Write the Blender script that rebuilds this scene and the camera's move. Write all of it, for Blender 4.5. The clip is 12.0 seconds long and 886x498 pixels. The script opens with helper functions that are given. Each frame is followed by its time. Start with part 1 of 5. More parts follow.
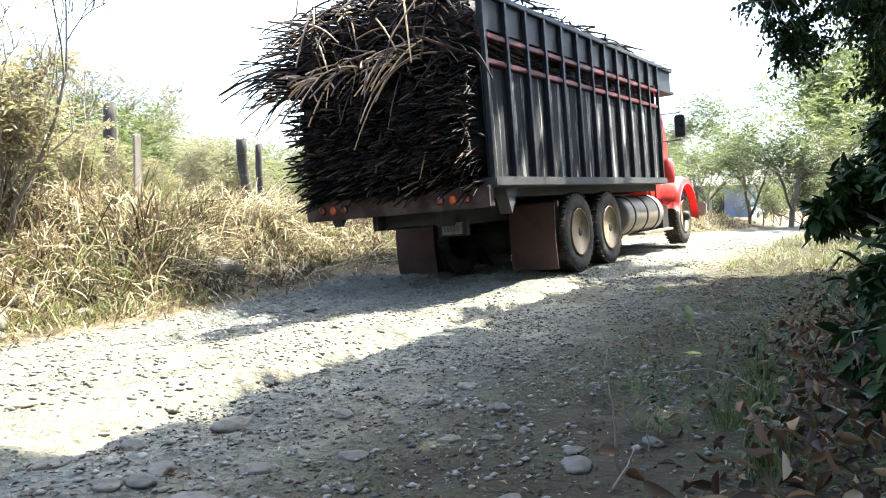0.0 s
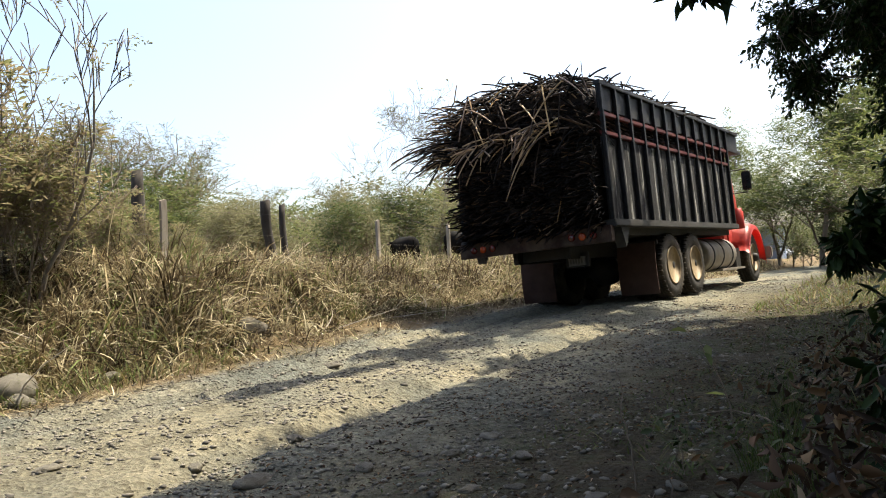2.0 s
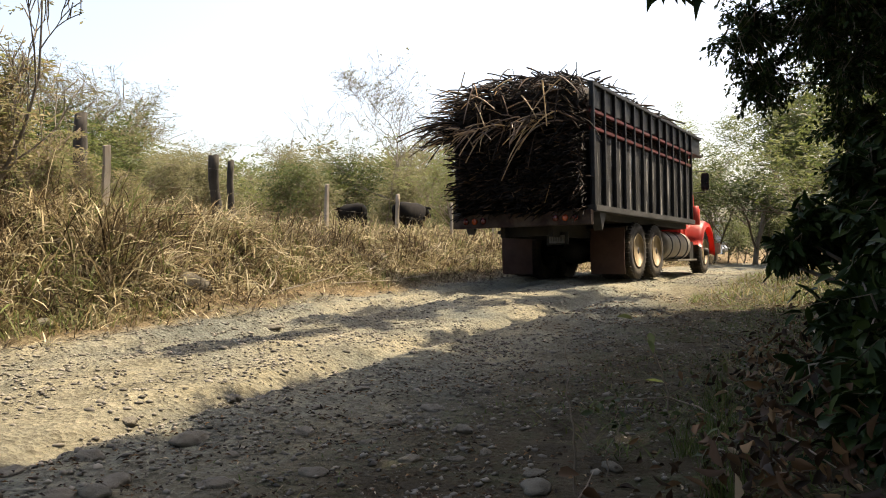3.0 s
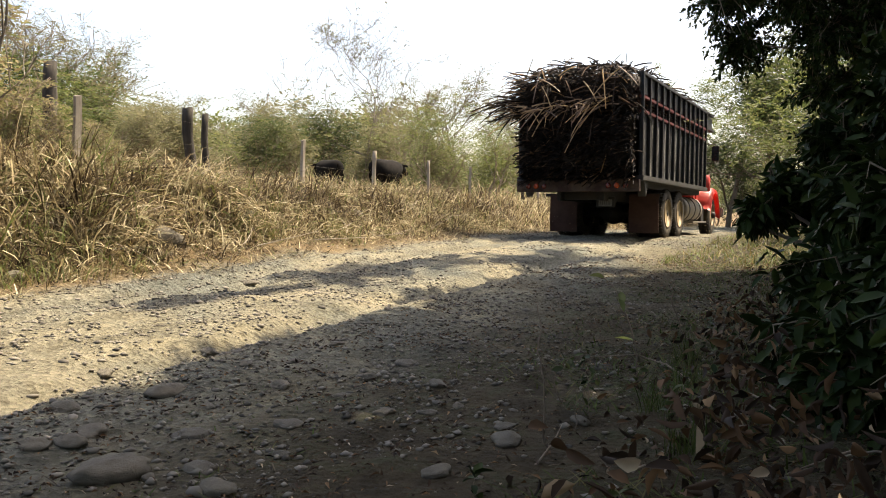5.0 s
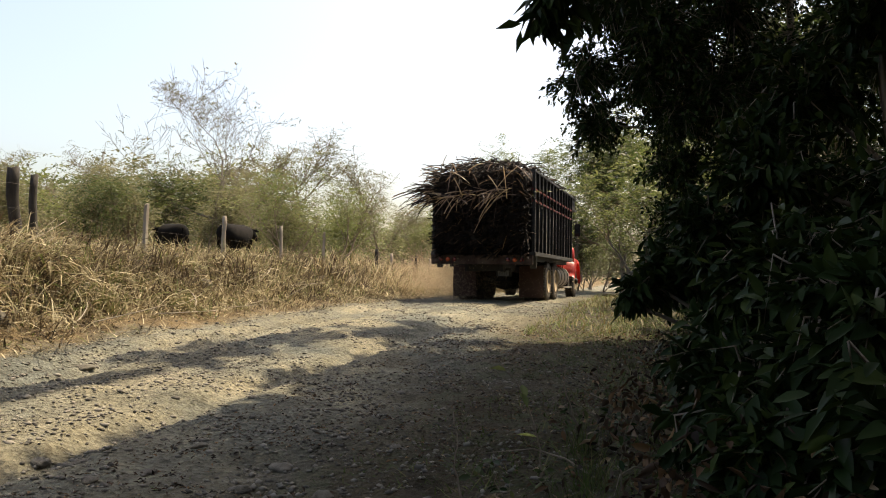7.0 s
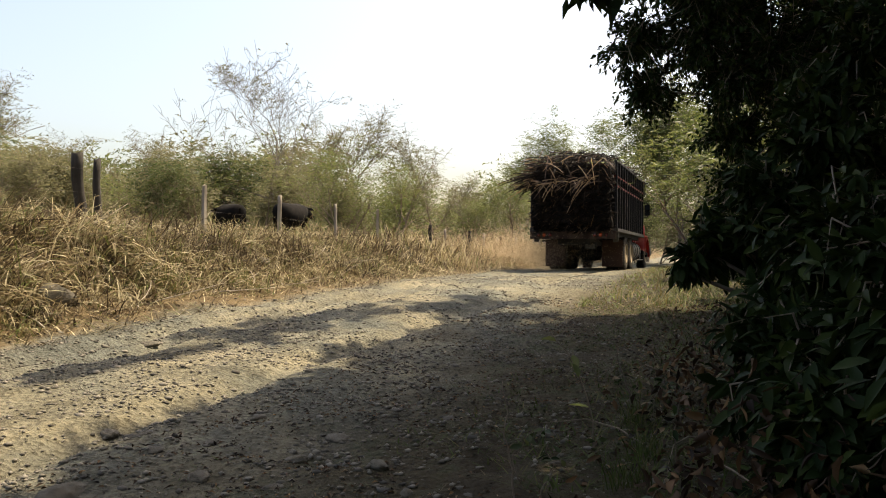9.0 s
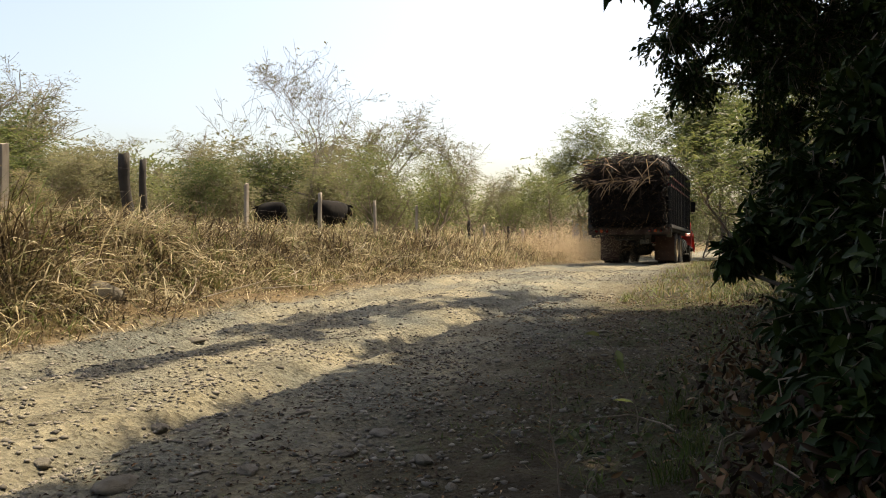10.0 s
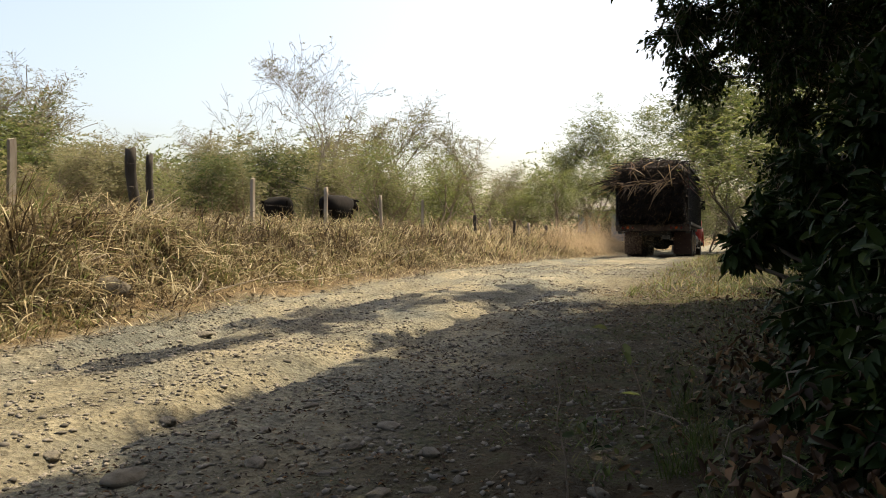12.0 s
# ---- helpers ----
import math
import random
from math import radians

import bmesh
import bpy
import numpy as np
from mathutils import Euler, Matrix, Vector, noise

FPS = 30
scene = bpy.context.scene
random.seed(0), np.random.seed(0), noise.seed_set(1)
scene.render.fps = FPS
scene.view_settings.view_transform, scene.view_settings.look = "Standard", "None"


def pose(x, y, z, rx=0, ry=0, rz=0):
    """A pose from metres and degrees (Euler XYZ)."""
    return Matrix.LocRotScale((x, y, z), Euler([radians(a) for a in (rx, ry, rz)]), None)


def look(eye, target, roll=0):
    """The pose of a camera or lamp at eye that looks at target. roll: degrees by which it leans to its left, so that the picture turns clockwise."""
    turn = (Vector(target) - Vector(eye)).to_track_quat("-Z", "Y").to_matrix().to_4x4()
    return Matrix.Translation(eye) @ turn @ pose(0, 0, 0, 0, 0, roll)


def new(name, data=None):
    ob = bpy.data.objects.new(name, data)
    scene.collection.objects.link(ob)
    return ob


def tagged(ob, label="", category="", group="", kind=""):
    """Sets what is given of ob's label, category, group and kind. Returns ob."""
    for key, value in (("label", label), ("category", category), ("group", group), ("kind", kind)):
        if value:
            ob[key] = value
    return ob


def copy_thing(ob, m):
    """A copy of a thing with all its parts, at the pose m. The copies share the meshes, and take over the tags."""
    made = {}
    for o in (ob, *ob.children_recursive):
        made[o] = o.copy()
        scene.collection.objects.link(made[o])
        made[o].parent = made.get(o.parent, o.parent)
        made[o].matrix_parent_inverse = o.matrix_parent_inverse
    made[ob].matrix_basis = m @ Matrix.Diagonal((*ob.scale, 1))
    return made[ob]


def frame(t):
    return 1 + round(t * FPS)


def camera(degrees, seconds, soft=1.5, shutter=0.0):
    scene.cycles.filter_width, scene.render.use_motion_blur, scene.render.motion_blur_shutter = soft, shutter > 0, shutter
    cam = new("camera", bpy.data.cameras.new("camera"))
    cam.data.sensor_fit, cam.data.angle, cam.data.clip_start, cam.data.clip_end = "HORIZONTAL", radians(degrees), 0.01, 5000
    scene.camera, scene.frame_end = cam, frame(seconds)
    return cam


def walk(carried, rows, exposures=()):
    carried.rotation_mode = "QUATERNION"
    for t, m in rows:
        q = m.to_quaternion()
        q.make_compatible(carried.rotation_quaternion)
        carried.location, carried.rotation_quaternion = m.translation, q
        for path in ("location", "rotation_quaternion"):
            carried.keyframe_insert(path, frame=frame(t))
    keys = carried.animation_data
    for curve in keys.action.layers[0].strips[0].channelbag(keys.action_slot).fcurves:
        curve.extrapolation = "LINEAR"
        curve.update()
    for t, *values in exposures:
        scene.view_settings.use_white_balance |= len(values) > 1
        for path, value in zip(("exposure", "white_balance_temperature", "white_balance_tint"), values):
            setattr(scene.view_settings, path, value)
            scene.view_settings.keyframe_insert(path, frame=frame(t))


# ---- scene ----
cam = camera(60.0, 12.0, soft=1.0)
PATH = [
    (0, (-0.02, -0.407, 0.896), (-0.02, 1.592, 0.822), -1.5),
    (0.5, (-0.041, -0.403, 0.886), (-0.081, 1.595, 0.945), -1.4),
    (1, (-0.03, -0.388, 0.88), (-0.076, 1.61, 0.933), -1.8),
    (1.5, (0.035, -0.433, 0.878), (-0.091, 1.563, 0.86), -7.9),
    (2, (0.037, -0.437, 0.87), (-0.026, 1.561, 0.94), -3.7),
    (2.5, (-0.002, -0.413, 0.881), (0.039, 1.586, 0.879), -0.2),
    (2.7, (-0.016, -0.419, 0.872), (0.063, 1.579, 0.865), 0.8),
    (4.3, (-0.009, -0.473, 0.883), (0.059, 1.526, 0.854), -0.1),
    (4.5, (-0.006, -0.467, 0.879), (0.08, 1.53, 0.835), -0.1),
    (5, (-0.015, -0.457, 0.868), (0.128, 1.535, 0.754), 1.6),
    (5.5, (-0.072, -0.368, 0.857), (0.134, 1.617, 0.718), 3.2),
    (6, (-0.113, -0.229, 0.926), (0.26, 1.732, 0.798), 2.6),
    (6.5, (-0.145, -0.112, 0.977), (0.395, 1.814, 0.985), 0.3),
    (7, (-0.171, -0.129, 0.973), (0.358, 1.799, 1.032), 1.6),
    (7.5, (-0.169, -0.084, 0.968), (0.288, 1.863, 0.961), 1.8),
    (7.7, (-0.172, -0.085, 0.967), (0.263, 1.867, 0.969), 1.4),
    (9.3, (-0.144, -0.144, 0.957), (0.222, 1.823, 0.942), -0.1),
    (9.5, (-0.157, -0.142, 0.956), (0.174, 1.83, 0.934), -0.3),
    (10, (-0.164, -0.145, 0.958), (0.13, 1.833, 0.939), -0.0),
    (10.5, (-0.16, -0.146, 0.957), (0.162, 1.828, 0.949), 0.1),
    (11, (-0.159, -0.139, 0.956), (0.159, 1.835, 0.941), 0.0),
    (11.5, (-0.161, -0.13, 0.953), (0.164, 1.844, 0.927), -0.3),
    (12, (-0.169, -0.143, 0.952), (0.11, 1.837, 0.919), -0.1),
]
walk(cam, [(t, look(eye, target, roll)) for t, eye, target, roll in PATH],
     [(0, 3.05, 5700, 6), (0.5, 2.52, 5350, 3), (1.0, 2.34, 5350, 3), (1.5, 2.0, 5500, 5), (2.0, 1.42, 6500, 8), (2.5, 1.42, 7200, 12),
      (4.5, 1.42, 7200, 12), (5.5, 1.68, 7200, 12), (6.3, 1.55, 6900, 10), (7.0, 1.09, 7300, 11), (12, 1.08, 7500, 11)])

# ---- light ----
SUN_EL, SUN_AZ = 64, 60          # degrees; azimuth clockwise from +y
world = bpy.data.worlds.new("world")
scene.world = world
world.use_nodes = True
wn = world.node_tree
sky = wn.nodes.new("ShaderNodeTexSky")
sky.sky_type, sky.sun_disc = "NISHITA", False
sky.sun_elevation, sky.sun_rotation = radians(SUN_EL), radians(SUN_AZ)
sky.air_density, sky.dust_density, sky.ozone_density = 1.0, 4.4, 1.0
wn.links.new(sky.outputs[0], wn.nodes["Background"].inputs[0])
wn.nodes["Background"].inputs[1].default_value = 0.146
sun = new("sun", bpy.data.lights.new("sun", "SUN"))
sun.data.energy, sun.data.angle, sun.data.color = 5.0, radians(0.6), (1.0, 0.89, 0.71)
az, el = radians(SUN_AZ), radians(SUN_EL)
sun_way = Vector((math.sin(az) * math.cos(el), math.cos(az) * math.cos(el), math.sin(el)))
sun.matrix_world = look(sun_way * 60, (0, 0, 0))


# ---- materials ----
def material(name, rough=0.8, metal=0.0, spec=0.4):
    m = bpy.data.materials.new(name)
    m.use_nodes = True
    b = m.node_tree.nodes["Principled BSDF"]
    b.inputs["Roughness"].default_value = rough
    b.inputs["Metallic"].default_value = metal
    b.inputs["Specular IOR Level"].default_value = spec
    return m, m.node_tree, b


def node(nt, kind, **values):
    n = nt.nodes.new(kind)
    for k, v in values.items():
        if k in n.inputs:
            n.inputs[k].default_value = v
    return n


def noise_tex(nt, scale, detail=5, rough=0.6, stretch=None):
    co = nt.nodes.new("ShaderNodeTexCoord")
    n = node(nt, "ShaderNodeTexNoise", Scale=scale, Detail=detail, Roughness=rough)
    out = co.outputs["Object"]
    if stretch:
        mp = nt.nodes.new("ShaderNodeMapping")
        mp.inputs["Scale"].default_value = stretch
        nt.links.new(out, mp.inputs[0])
        out = mp.outputs[0]
    nt.links.new(out, n.inputs["Vector"])
    return n.outputs["Fac"]


def ramp(nt, fac, stops):
    r = nt.nodes.new("ShaderNodeValToRGB")
    e = r.color_ramp.elements
    while len(e) < len(stops):
        e.new(0.5)
    for el_, (p, c) in zip(e, stops):
        el_.position, el_.color = p, (*c, 1)
    nt.links.new(fac, r.inputs[0])
    return r.outputs[0]


def mix(nt, fac, a, b, mode="MIX"):
    m = nt.nodes.new("ShaderNodeMix")
    m.data_type, m.blend_type = "RGBA", mode
    for sock, v in ((m.inputs[0], fac), (m.inputs[6], a), (m.inputs[7], b)):
        if isinstance(v, (int, float)):
            sock.default_value = v
        elif isinstance(v, tuple):
            sock.default_value = (*v, 1)
        else:
            nt.links.new(v, sock)
    return m.outputs[2]


def bump(nt, b, height, strength, distance):
    n = node(nt, "ShaderNodeBump", Strength=strength, Distance=distance)
    nt.links.new(height, n.inputs["Height"])
    nt.links.new(n.outputs[0], b.inputs["Normal"])


def worn(name, stops, scale=3.0, rough=0.75, metal=0.0, dirt=(0.2, 0.16, 0.11), dirt_amount=0.5, stretch=None, relief=0.15, spec=0.35):
    """Painted or bare solid surface with two scales of variation and dust in patches."""
    m, nt, b = material(name, rough, metal, spec)
    base = ramp(nt, noise_tex(nt, scale, 6, 0.65, stretch), stops)
    patches = ramp(nt, noise_tex(nt, scale * 0.35, 8, 0.7), [(0.45, (0, 0, 0)), (0.75, (dirt_amount,) * 3)])
    nt.links.new(mix(nt, patches, base, dirt), b.inputs["Base Color"])
    bump(nt, b, noise_tex(nt, scale * 12, 4, 0.6, stretch), relief, 0.01)
    return m


def leafy(name, stops, through_=0.4, rough=0.5, spec=0.4):
    """Leaves and blades: a colour for each, some light let through."""
    m, nt, b = material(name, rough, 0.0, spec)
    geo = nt.nodes.new("ShaderNodeNewGeometry")
    col = ramp(nt, geo.outputs["Random Per Island"], stops)
    col = mix(nt, 0.5, col, ramp(nt, noise_tex(nt, 9, 3), [(0.3, (0.55, 0.55, 0.55)), (0.7, (1.2, 1.2, 1.2))]), "MULTIPLY")
    nt.links.new(col, b.inputs["Base Color"])
    tr = nt.nodes.new("ShaderNodeBsdfTranslucent")
    nt.links.new(col, tr.inputs["Color"])
    ms = nt.nodes.new("ShaderNodeMixShader")
    ms.inputs[0].default_value = through_
    nt.links.new(b.outputs[0], ms.inputs[1])
    nt.links.new(tr.outputs[0], ms.inputs[2])
    nt.links.new(ms.outputs[0], nt.nodes["Material Output"].inputs[0])
    return m


# The road runs straight: s metres along it, l metres to the right of its left edge.
P0 = (-1.06, 9.3)
RD = radians(30)
UX, UY = math.sin(RD), math.cos(RD)
ROAD_W = 4.0


def road_xy(s, l):
    return P0[0] + UX * s + UY * l, P0[1] + UY * s - UX * l


def road_sl(x, y):
    dx, dy = x - P0[0], y - P0[1]
    return dx * UX + dy * UY, dx * UY - dy * UX


def ground_material():
    m, nt, b = material("ground_earth", 0.95, 0, 0.15)
    co = nt.nodes.new("ShaderNodeTexCoord")
    dot = nt.nodes.new("ShaderNodeVectorMath")
    dot.operation = "DOT_PRODUCT"
    dot.inputs[1].default_value = (UY, -UX, 0)
    nt.links.new(co.outputs["Object"], dot.inputs[0])
    off = P0[0] * UY - P0[1] * UX
    wob = nt.nodes.new("ShaderNodeMath")
    wob.operation = "MULTIPLY_ADD"
    nt.links.new(noise_tex(nt, 0.8, 8, 0.7), wob.inputs[0])
    wob.inputs[1].default_value = 1.6
    nt.links.new(dot.outputs["Value"], wob.inputs[2])

    def span(lo, hi):
        r = nt.nodes.new("ShaderNodeMapRange")
        r.interpolation_type = "SMOOTHSTEP"
        r.inputs[1].default_value, r.inputs[2].default_value = lo + off + 0.8, hi + off + 0.8
        nt.links.new(wob.outputs[0], r.inputs[0])
        return r.outputs[0]

    pale = ramp(nt, noise_tex(nt, 1.1, 9, 0.7), [(0.3, (0.107, 0.0968, 0.0656)), (0.5, (0.164, 0.151, 0.107)), (0.7, (0.226, 0.207, 0.152))])
    gray = ramp(nt, noise_tex(nt, 2.7, 9, 0.75), [(0.3, (0.0656, 0.0697, 0.0574)), (0.7, (0.135, 0.141, 0.121))])
    road = mix(nt, ramp(nt, noise_tex(nt, 0.6, 4, 0.6, (1, 0.6, 1)), [(0.42, (0, 0, 0)), (0.6, (1, 1, 1))]), pale, gray)
    vor = node(nt, "ShaderNodeTexVoronoi", Scale=38.0)
    nt.links.new(co.outputs["Object"], vor.inputs["Vector"])
    cell = nt.nodes.new("ShaderNodeSeparateColor")
    nt.links.new(vor.outputs["Color"], cell.inputs[0])
    grit = ramp(nt, cell.outputs[0], [(0.0, (0.6, 0.58, 0.55)), (0.5, (1, 1, 1)), (1.0, (1.28, 1.26, 1.22))])
    road = mix(nt, 0.75, road, grit, "MULTIPLY")
    along = nt.nodes.new("ShaderNodeMapping")
    along.vector_type = "TEXTURE"
    along.inputs["Rotation"].default_value = (0, 0, -RD)
    along.inputs["Scale"].default_value = (0.3, 3.5, 1)
    nt.links.new(co.outputs["Object"], along.inputs[0])
    tracks = node(nt, "ShaderNodeTexNoise", Scale=1.0, Detail=7.0, Roughness=0.65)
    nt.links.new(along.outputs[0], tracks.inputs["Vector"])
    road = mix(nt, 0.8, road, ramp(nt, tracks.outputs["Fac"], [(0.32, (0.62, 0.62, 0.6)), (0.5, (0.97, 0.97, 0.97)), (0.68, (1.3, 1.27, 1.2))]), "MULTIPLY")
    straw = ramp(nt, noise_tex(nt, 3.5, 9, 0.7), [(0.3, (0.0604, 0.041, 0.0224)), (0.55, (0.128, 0.0943, 0.05)), (0.75, (0.212, 0.164, 0.0947))])
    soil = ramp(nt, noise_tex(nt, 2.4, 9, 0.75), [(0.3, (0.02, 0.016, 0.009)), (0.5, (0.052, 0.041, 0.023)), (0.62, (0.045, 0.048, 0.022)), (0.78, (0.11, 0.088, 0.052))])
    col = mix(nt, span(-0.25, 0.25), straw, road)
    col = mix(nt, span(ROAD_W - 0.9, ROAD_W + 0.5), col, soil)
    nt.links.new(col, b.inputs["Base Color"])
    vor2 = node(nt, "ShaderNodeTexVoronoi", Scale=16.0)
    nt.links.new(co.outputs["Object"], vor2.inputs["Vector"])
    rough_h = mix(nt, 0.5, noise_tex(nt, 45, 8, 0.8), vor.outputs["Distance"])
    rough_h = mix(nt, 0.35, rough_h, vor2.outputs["Distance"])
    bump(nt, b, rough_h, 0.95, 0.055)
    return m


M_GROUND = ground_material()
M_STONE = worn("river_stone", [(0.3, (0.0662, 0.0603, 0.0471)), (0.7, (0.128, 0.116, 0.0894))], 14, 0.92, dirt=(0.12, 0.103, 0.078), relief=0.7)
M_GRAVEL = leafy("loose_gravel", [(0.0, (0.0656, 0.0607, 0.0525)), (0.4, (0.131, 0.12, 0.1)), (0.8, (0.189, 0.171, 0.143)), (1.0, (0.213, 0.195, 0.164))], 0.0, 0.9, 0.2)
M_DRY = leafy("dry_grass", [(0.0, (0.0437, 0.0285, 0.0164)), (0.22, (0.135, 0.0987, 0.0525)), (0.5, (0.303, 0.251, 0.143)), (0.86, (0.525, 0.472, 0.32)), (0.9, (0.119, 0.138, 0.041)), (1.0, (0.0954, 0.125, 0.0344))], 0.3, 0.75, 0.2)
# withered browns, dark enough to stand for shade between the tufts too
M_DRY_DARK = leafy("brown_and_gap_grass", [(0.0, (0.0234, 0.0176, 0.0111)), (0.5, (0.0711, 0.0528, 0.0315)), (0.9, (0.142, 0.111, 0.0649)), (1.0, (0.218, 0.185, 0.121))], 0.15, 0.8, 0.15)
M_WEED = leafy("dry_weed_leaf", [(0.0, (0.12, 0.09, 0.048)), (0.4, (0.26, 0.22, 0.125)), (0.75, (0.18, 0.18, 0.08)), (1.0, (0.12, 0.14, 0.05))], 0.45, 0.7, 0.2)
M_DRY_GREEN = leafy("mixed_grass", [(0.0, (0.082, 0.0656, 0.0271)), (0.4, (0.18, 0.143, 0.0615)), (0.6, (0.082, 0.102, 0.0312)), (1.0, (0.115, 0.148, 0.041))], 0.35, 0.65, 0.25)
M_GREEN = leafy("verge_grass", [(0.0, (0.035, 0.052, 0.014)), (0.6, (0.06, 0.088, 0.02)), (1.0, (0.13, 0.115, 0.05))], 0.3, 0.7, 0.1)
# green set below real foliage: the deep shade is put into the colour
M_LEAF_NEAR = leafy("shade_toned_leaf", [(0.0, (0.009, 0.02, 0.005)), (0.6, (0.018, 0.033, 0.008)), (1.0, (0.042, 0.06, 0.014))], 0.13, 0.55, 0.1)
M_LEAF_MID = leafy("tree_leaf", [(0.0, (0.0344, 0.0525, 0.0164)), (0.6, (0.0615, 0.0836, 0.0262)), (1.0, (0.107, 0.119, 0.041))], 0.5, 0.5, 0.35)
M_LEAF_ACACIA = leafy("acacia_leaf", [(0.0, (0.0697, 0.0902, 0.0287)), (0.6, (0.115, 0.143, 0.0426)), (1.0, (0.197, 0.201, 0.0697))], 0.5, 0.55, 0.3)
# lighter and greyer than the leaf: dust plus distance haze in the colour
M_LEAF_PALE = leafy("dusty_hazed_leaf", [(0.0, (0.0902, 0.0943, 0.0492)), (0.5, (0.139, 0.139, 0.0738)), (1.0, (0.213, 0.193, 0.111))], 0.5, 0.7, 0.2)
M_LITTER = leafy("dead_leaf", [(0.0, (0.012, 0.008, 0.005)), (0.5, (0.045, 0.025, 0.013)), (0.8, (0.11, 0.062, 0.03)), (0.93, (0.2, 0.12, 0.055)), (1.0, (0.36, 0.29, 0.2))], 0.15, 0.75, 0.2)
M_BARK = worn("bark", [(0.3, (0.1, 0.075, 0.055)), (0.7, (0.22, 0.18, 0.14))], 8, 0.9, stretch=(1, 1, 0.25), relief=0.6)
M_BARK_GREY = worn("grey_bark", [(0.3, (0.07, 0.06, 0.05)), (0.7, (0.17, 0.15, 0.125))], 8, 0.9, stretch=(1, 1, 0.25), relief=0.5)
M_BARK_PALE = worn("pale_bark", [(0.3, (0.22, 0.19, 0.15)), (0.7, (0.4, 0.36, 0.3))], 8, 0.9, stretch=(1, 1, 0.25), relief=0.5)
M_POST = worn("weathered_post", [(0.25, (0.16, 0.13, 0.1)), (0.7, (0.38, 0.34, 0.28))], 10, 0.9, stretch=(1, 1, 0.12), relief=0.6)
M_POST_DARK = worn("charred_post", [(0.3, (0.014, 0.012, 0.01)), (0.6, (0.045, 0.039, 0.032)), (0.8, (0.09, 0.08, 0.068))], 10, 0.9, dirt=(0.05, 0.042, 0.034), stretch=(1, 1, 0.2), relief=0.7)
M_WIRE = worn("rusty_wire", [(0.3, (0.06, 0.045, 0.035)), (0.7, (0.11, 0.1, 0.09))], 20, 0.7, 0.3)


# ---- mesh helpers ----
def part(name, bm, mat, parent=None, label="", smooth=False, m=None):
    me = bpy.data.meshes.new(name)
    bmesh.ops.recalc_face_normals(bm, faces=bm.faces)
    bm.to_mesh(me)
    bm.free()
    me.materials.append(mat)
    if smooth:
        me.shade_smooth()
    ob = new(name, me)
    if parent:
        ob.parent = parent
    if m:
        ob.matrix_basis = m
    if label:
        tagged(ob, label)
    return ob


def thing(name, label, category, m=None, group="", kind=""):
    ob = new(name)
    if m:
        ob.matrix_basis = m
    return tagged(ob, label, category, group, kind)


def sheet(name, V, F, mat, parent=None, smooth=False):
    """A mesh from arrays of corners and of equal-sided faces."""
    V, F = np.asarray(V, dtype=np.float32), np.asarray(F, dtype=np.int32)
    n, k = F.shape
    me = bpy.data.meshes.new(name)
    me.vertices.add(len(V))
    me.vertices.foreach_set("co", V.ravel())
    me.loops.add(n * k)
    me.loops.foreach_set("vertex_index", F.ravel())
    me.polygons.add(n)
    me.polygons.foreach_set("loop_start", np.arange(0, n * k, k, dtype=np.int32))
    me.update(calc_edges=True)
    me.materials.append(mat)
    if smooth:
        me.shade_smooth()
    ob = new(name, me)
    if parent:
        ob.parent = parent
    return ob


def box(bm, x0, x1, y0, y1, z0, z1, bevel=0.0, m=None):
    r = bmesh.ops.create_cube(bm, size=1.0)
    vs = r["verts"]
    for v in vs:
        v.co = Vector((x0 + (v.co.x + 0.5) * (x1 - x0), y0 + (v.co.y + 0.5) * (y1 - y0), z0 + (v.co.z + 0.5) * (z1 - z0)))
    if bevel:
        es = list({e for v in vs for e in v.link_edges})
        vs = list({v for f in bmesh.ops.bevel(bm, geom=es, offset=bevel, segments=2, affect="EDGES")["faces"] for v in f.verts} | {v for v in vs if v.is_valid})
    if m:
        bmesh.ops.transform(bm, matrix=m, verts=[v for v in vs if v.is_valid])
    return bm


def boxed(x0, x1, y0, y1, z0, z1, bevel=0.0):
    return box(bmesh.new(), x0, x1, y0, y1, z0, z1, bevel)


def lathe(bm, profile, n=24, m=None):
    """profile: (along x, radius) pairs, turned about x."""
    rings = [[bm.verts.new((a, r * math.cos(2 * math.pi * i / n), r * math.sin(2 * math.pi * i / n))) for i in range(n)] for a, r in profile]
    for p, q in zip(rings, rings[1:]):
        for i in range(n):
            bm.faces.new((p[i], p[(i + 1) % n], q[(i + 1) % n], q[i]))
    for ring in (rings[0], rings[-1]):
        if (ring[0].co - ring[n // 2].co).length > 1e-4:
            bm.faces.new(ring)
    if m:
        bmesh.ops.transform(bm, matrix=m, verts=[v for r in rings for v in r])
    return bm


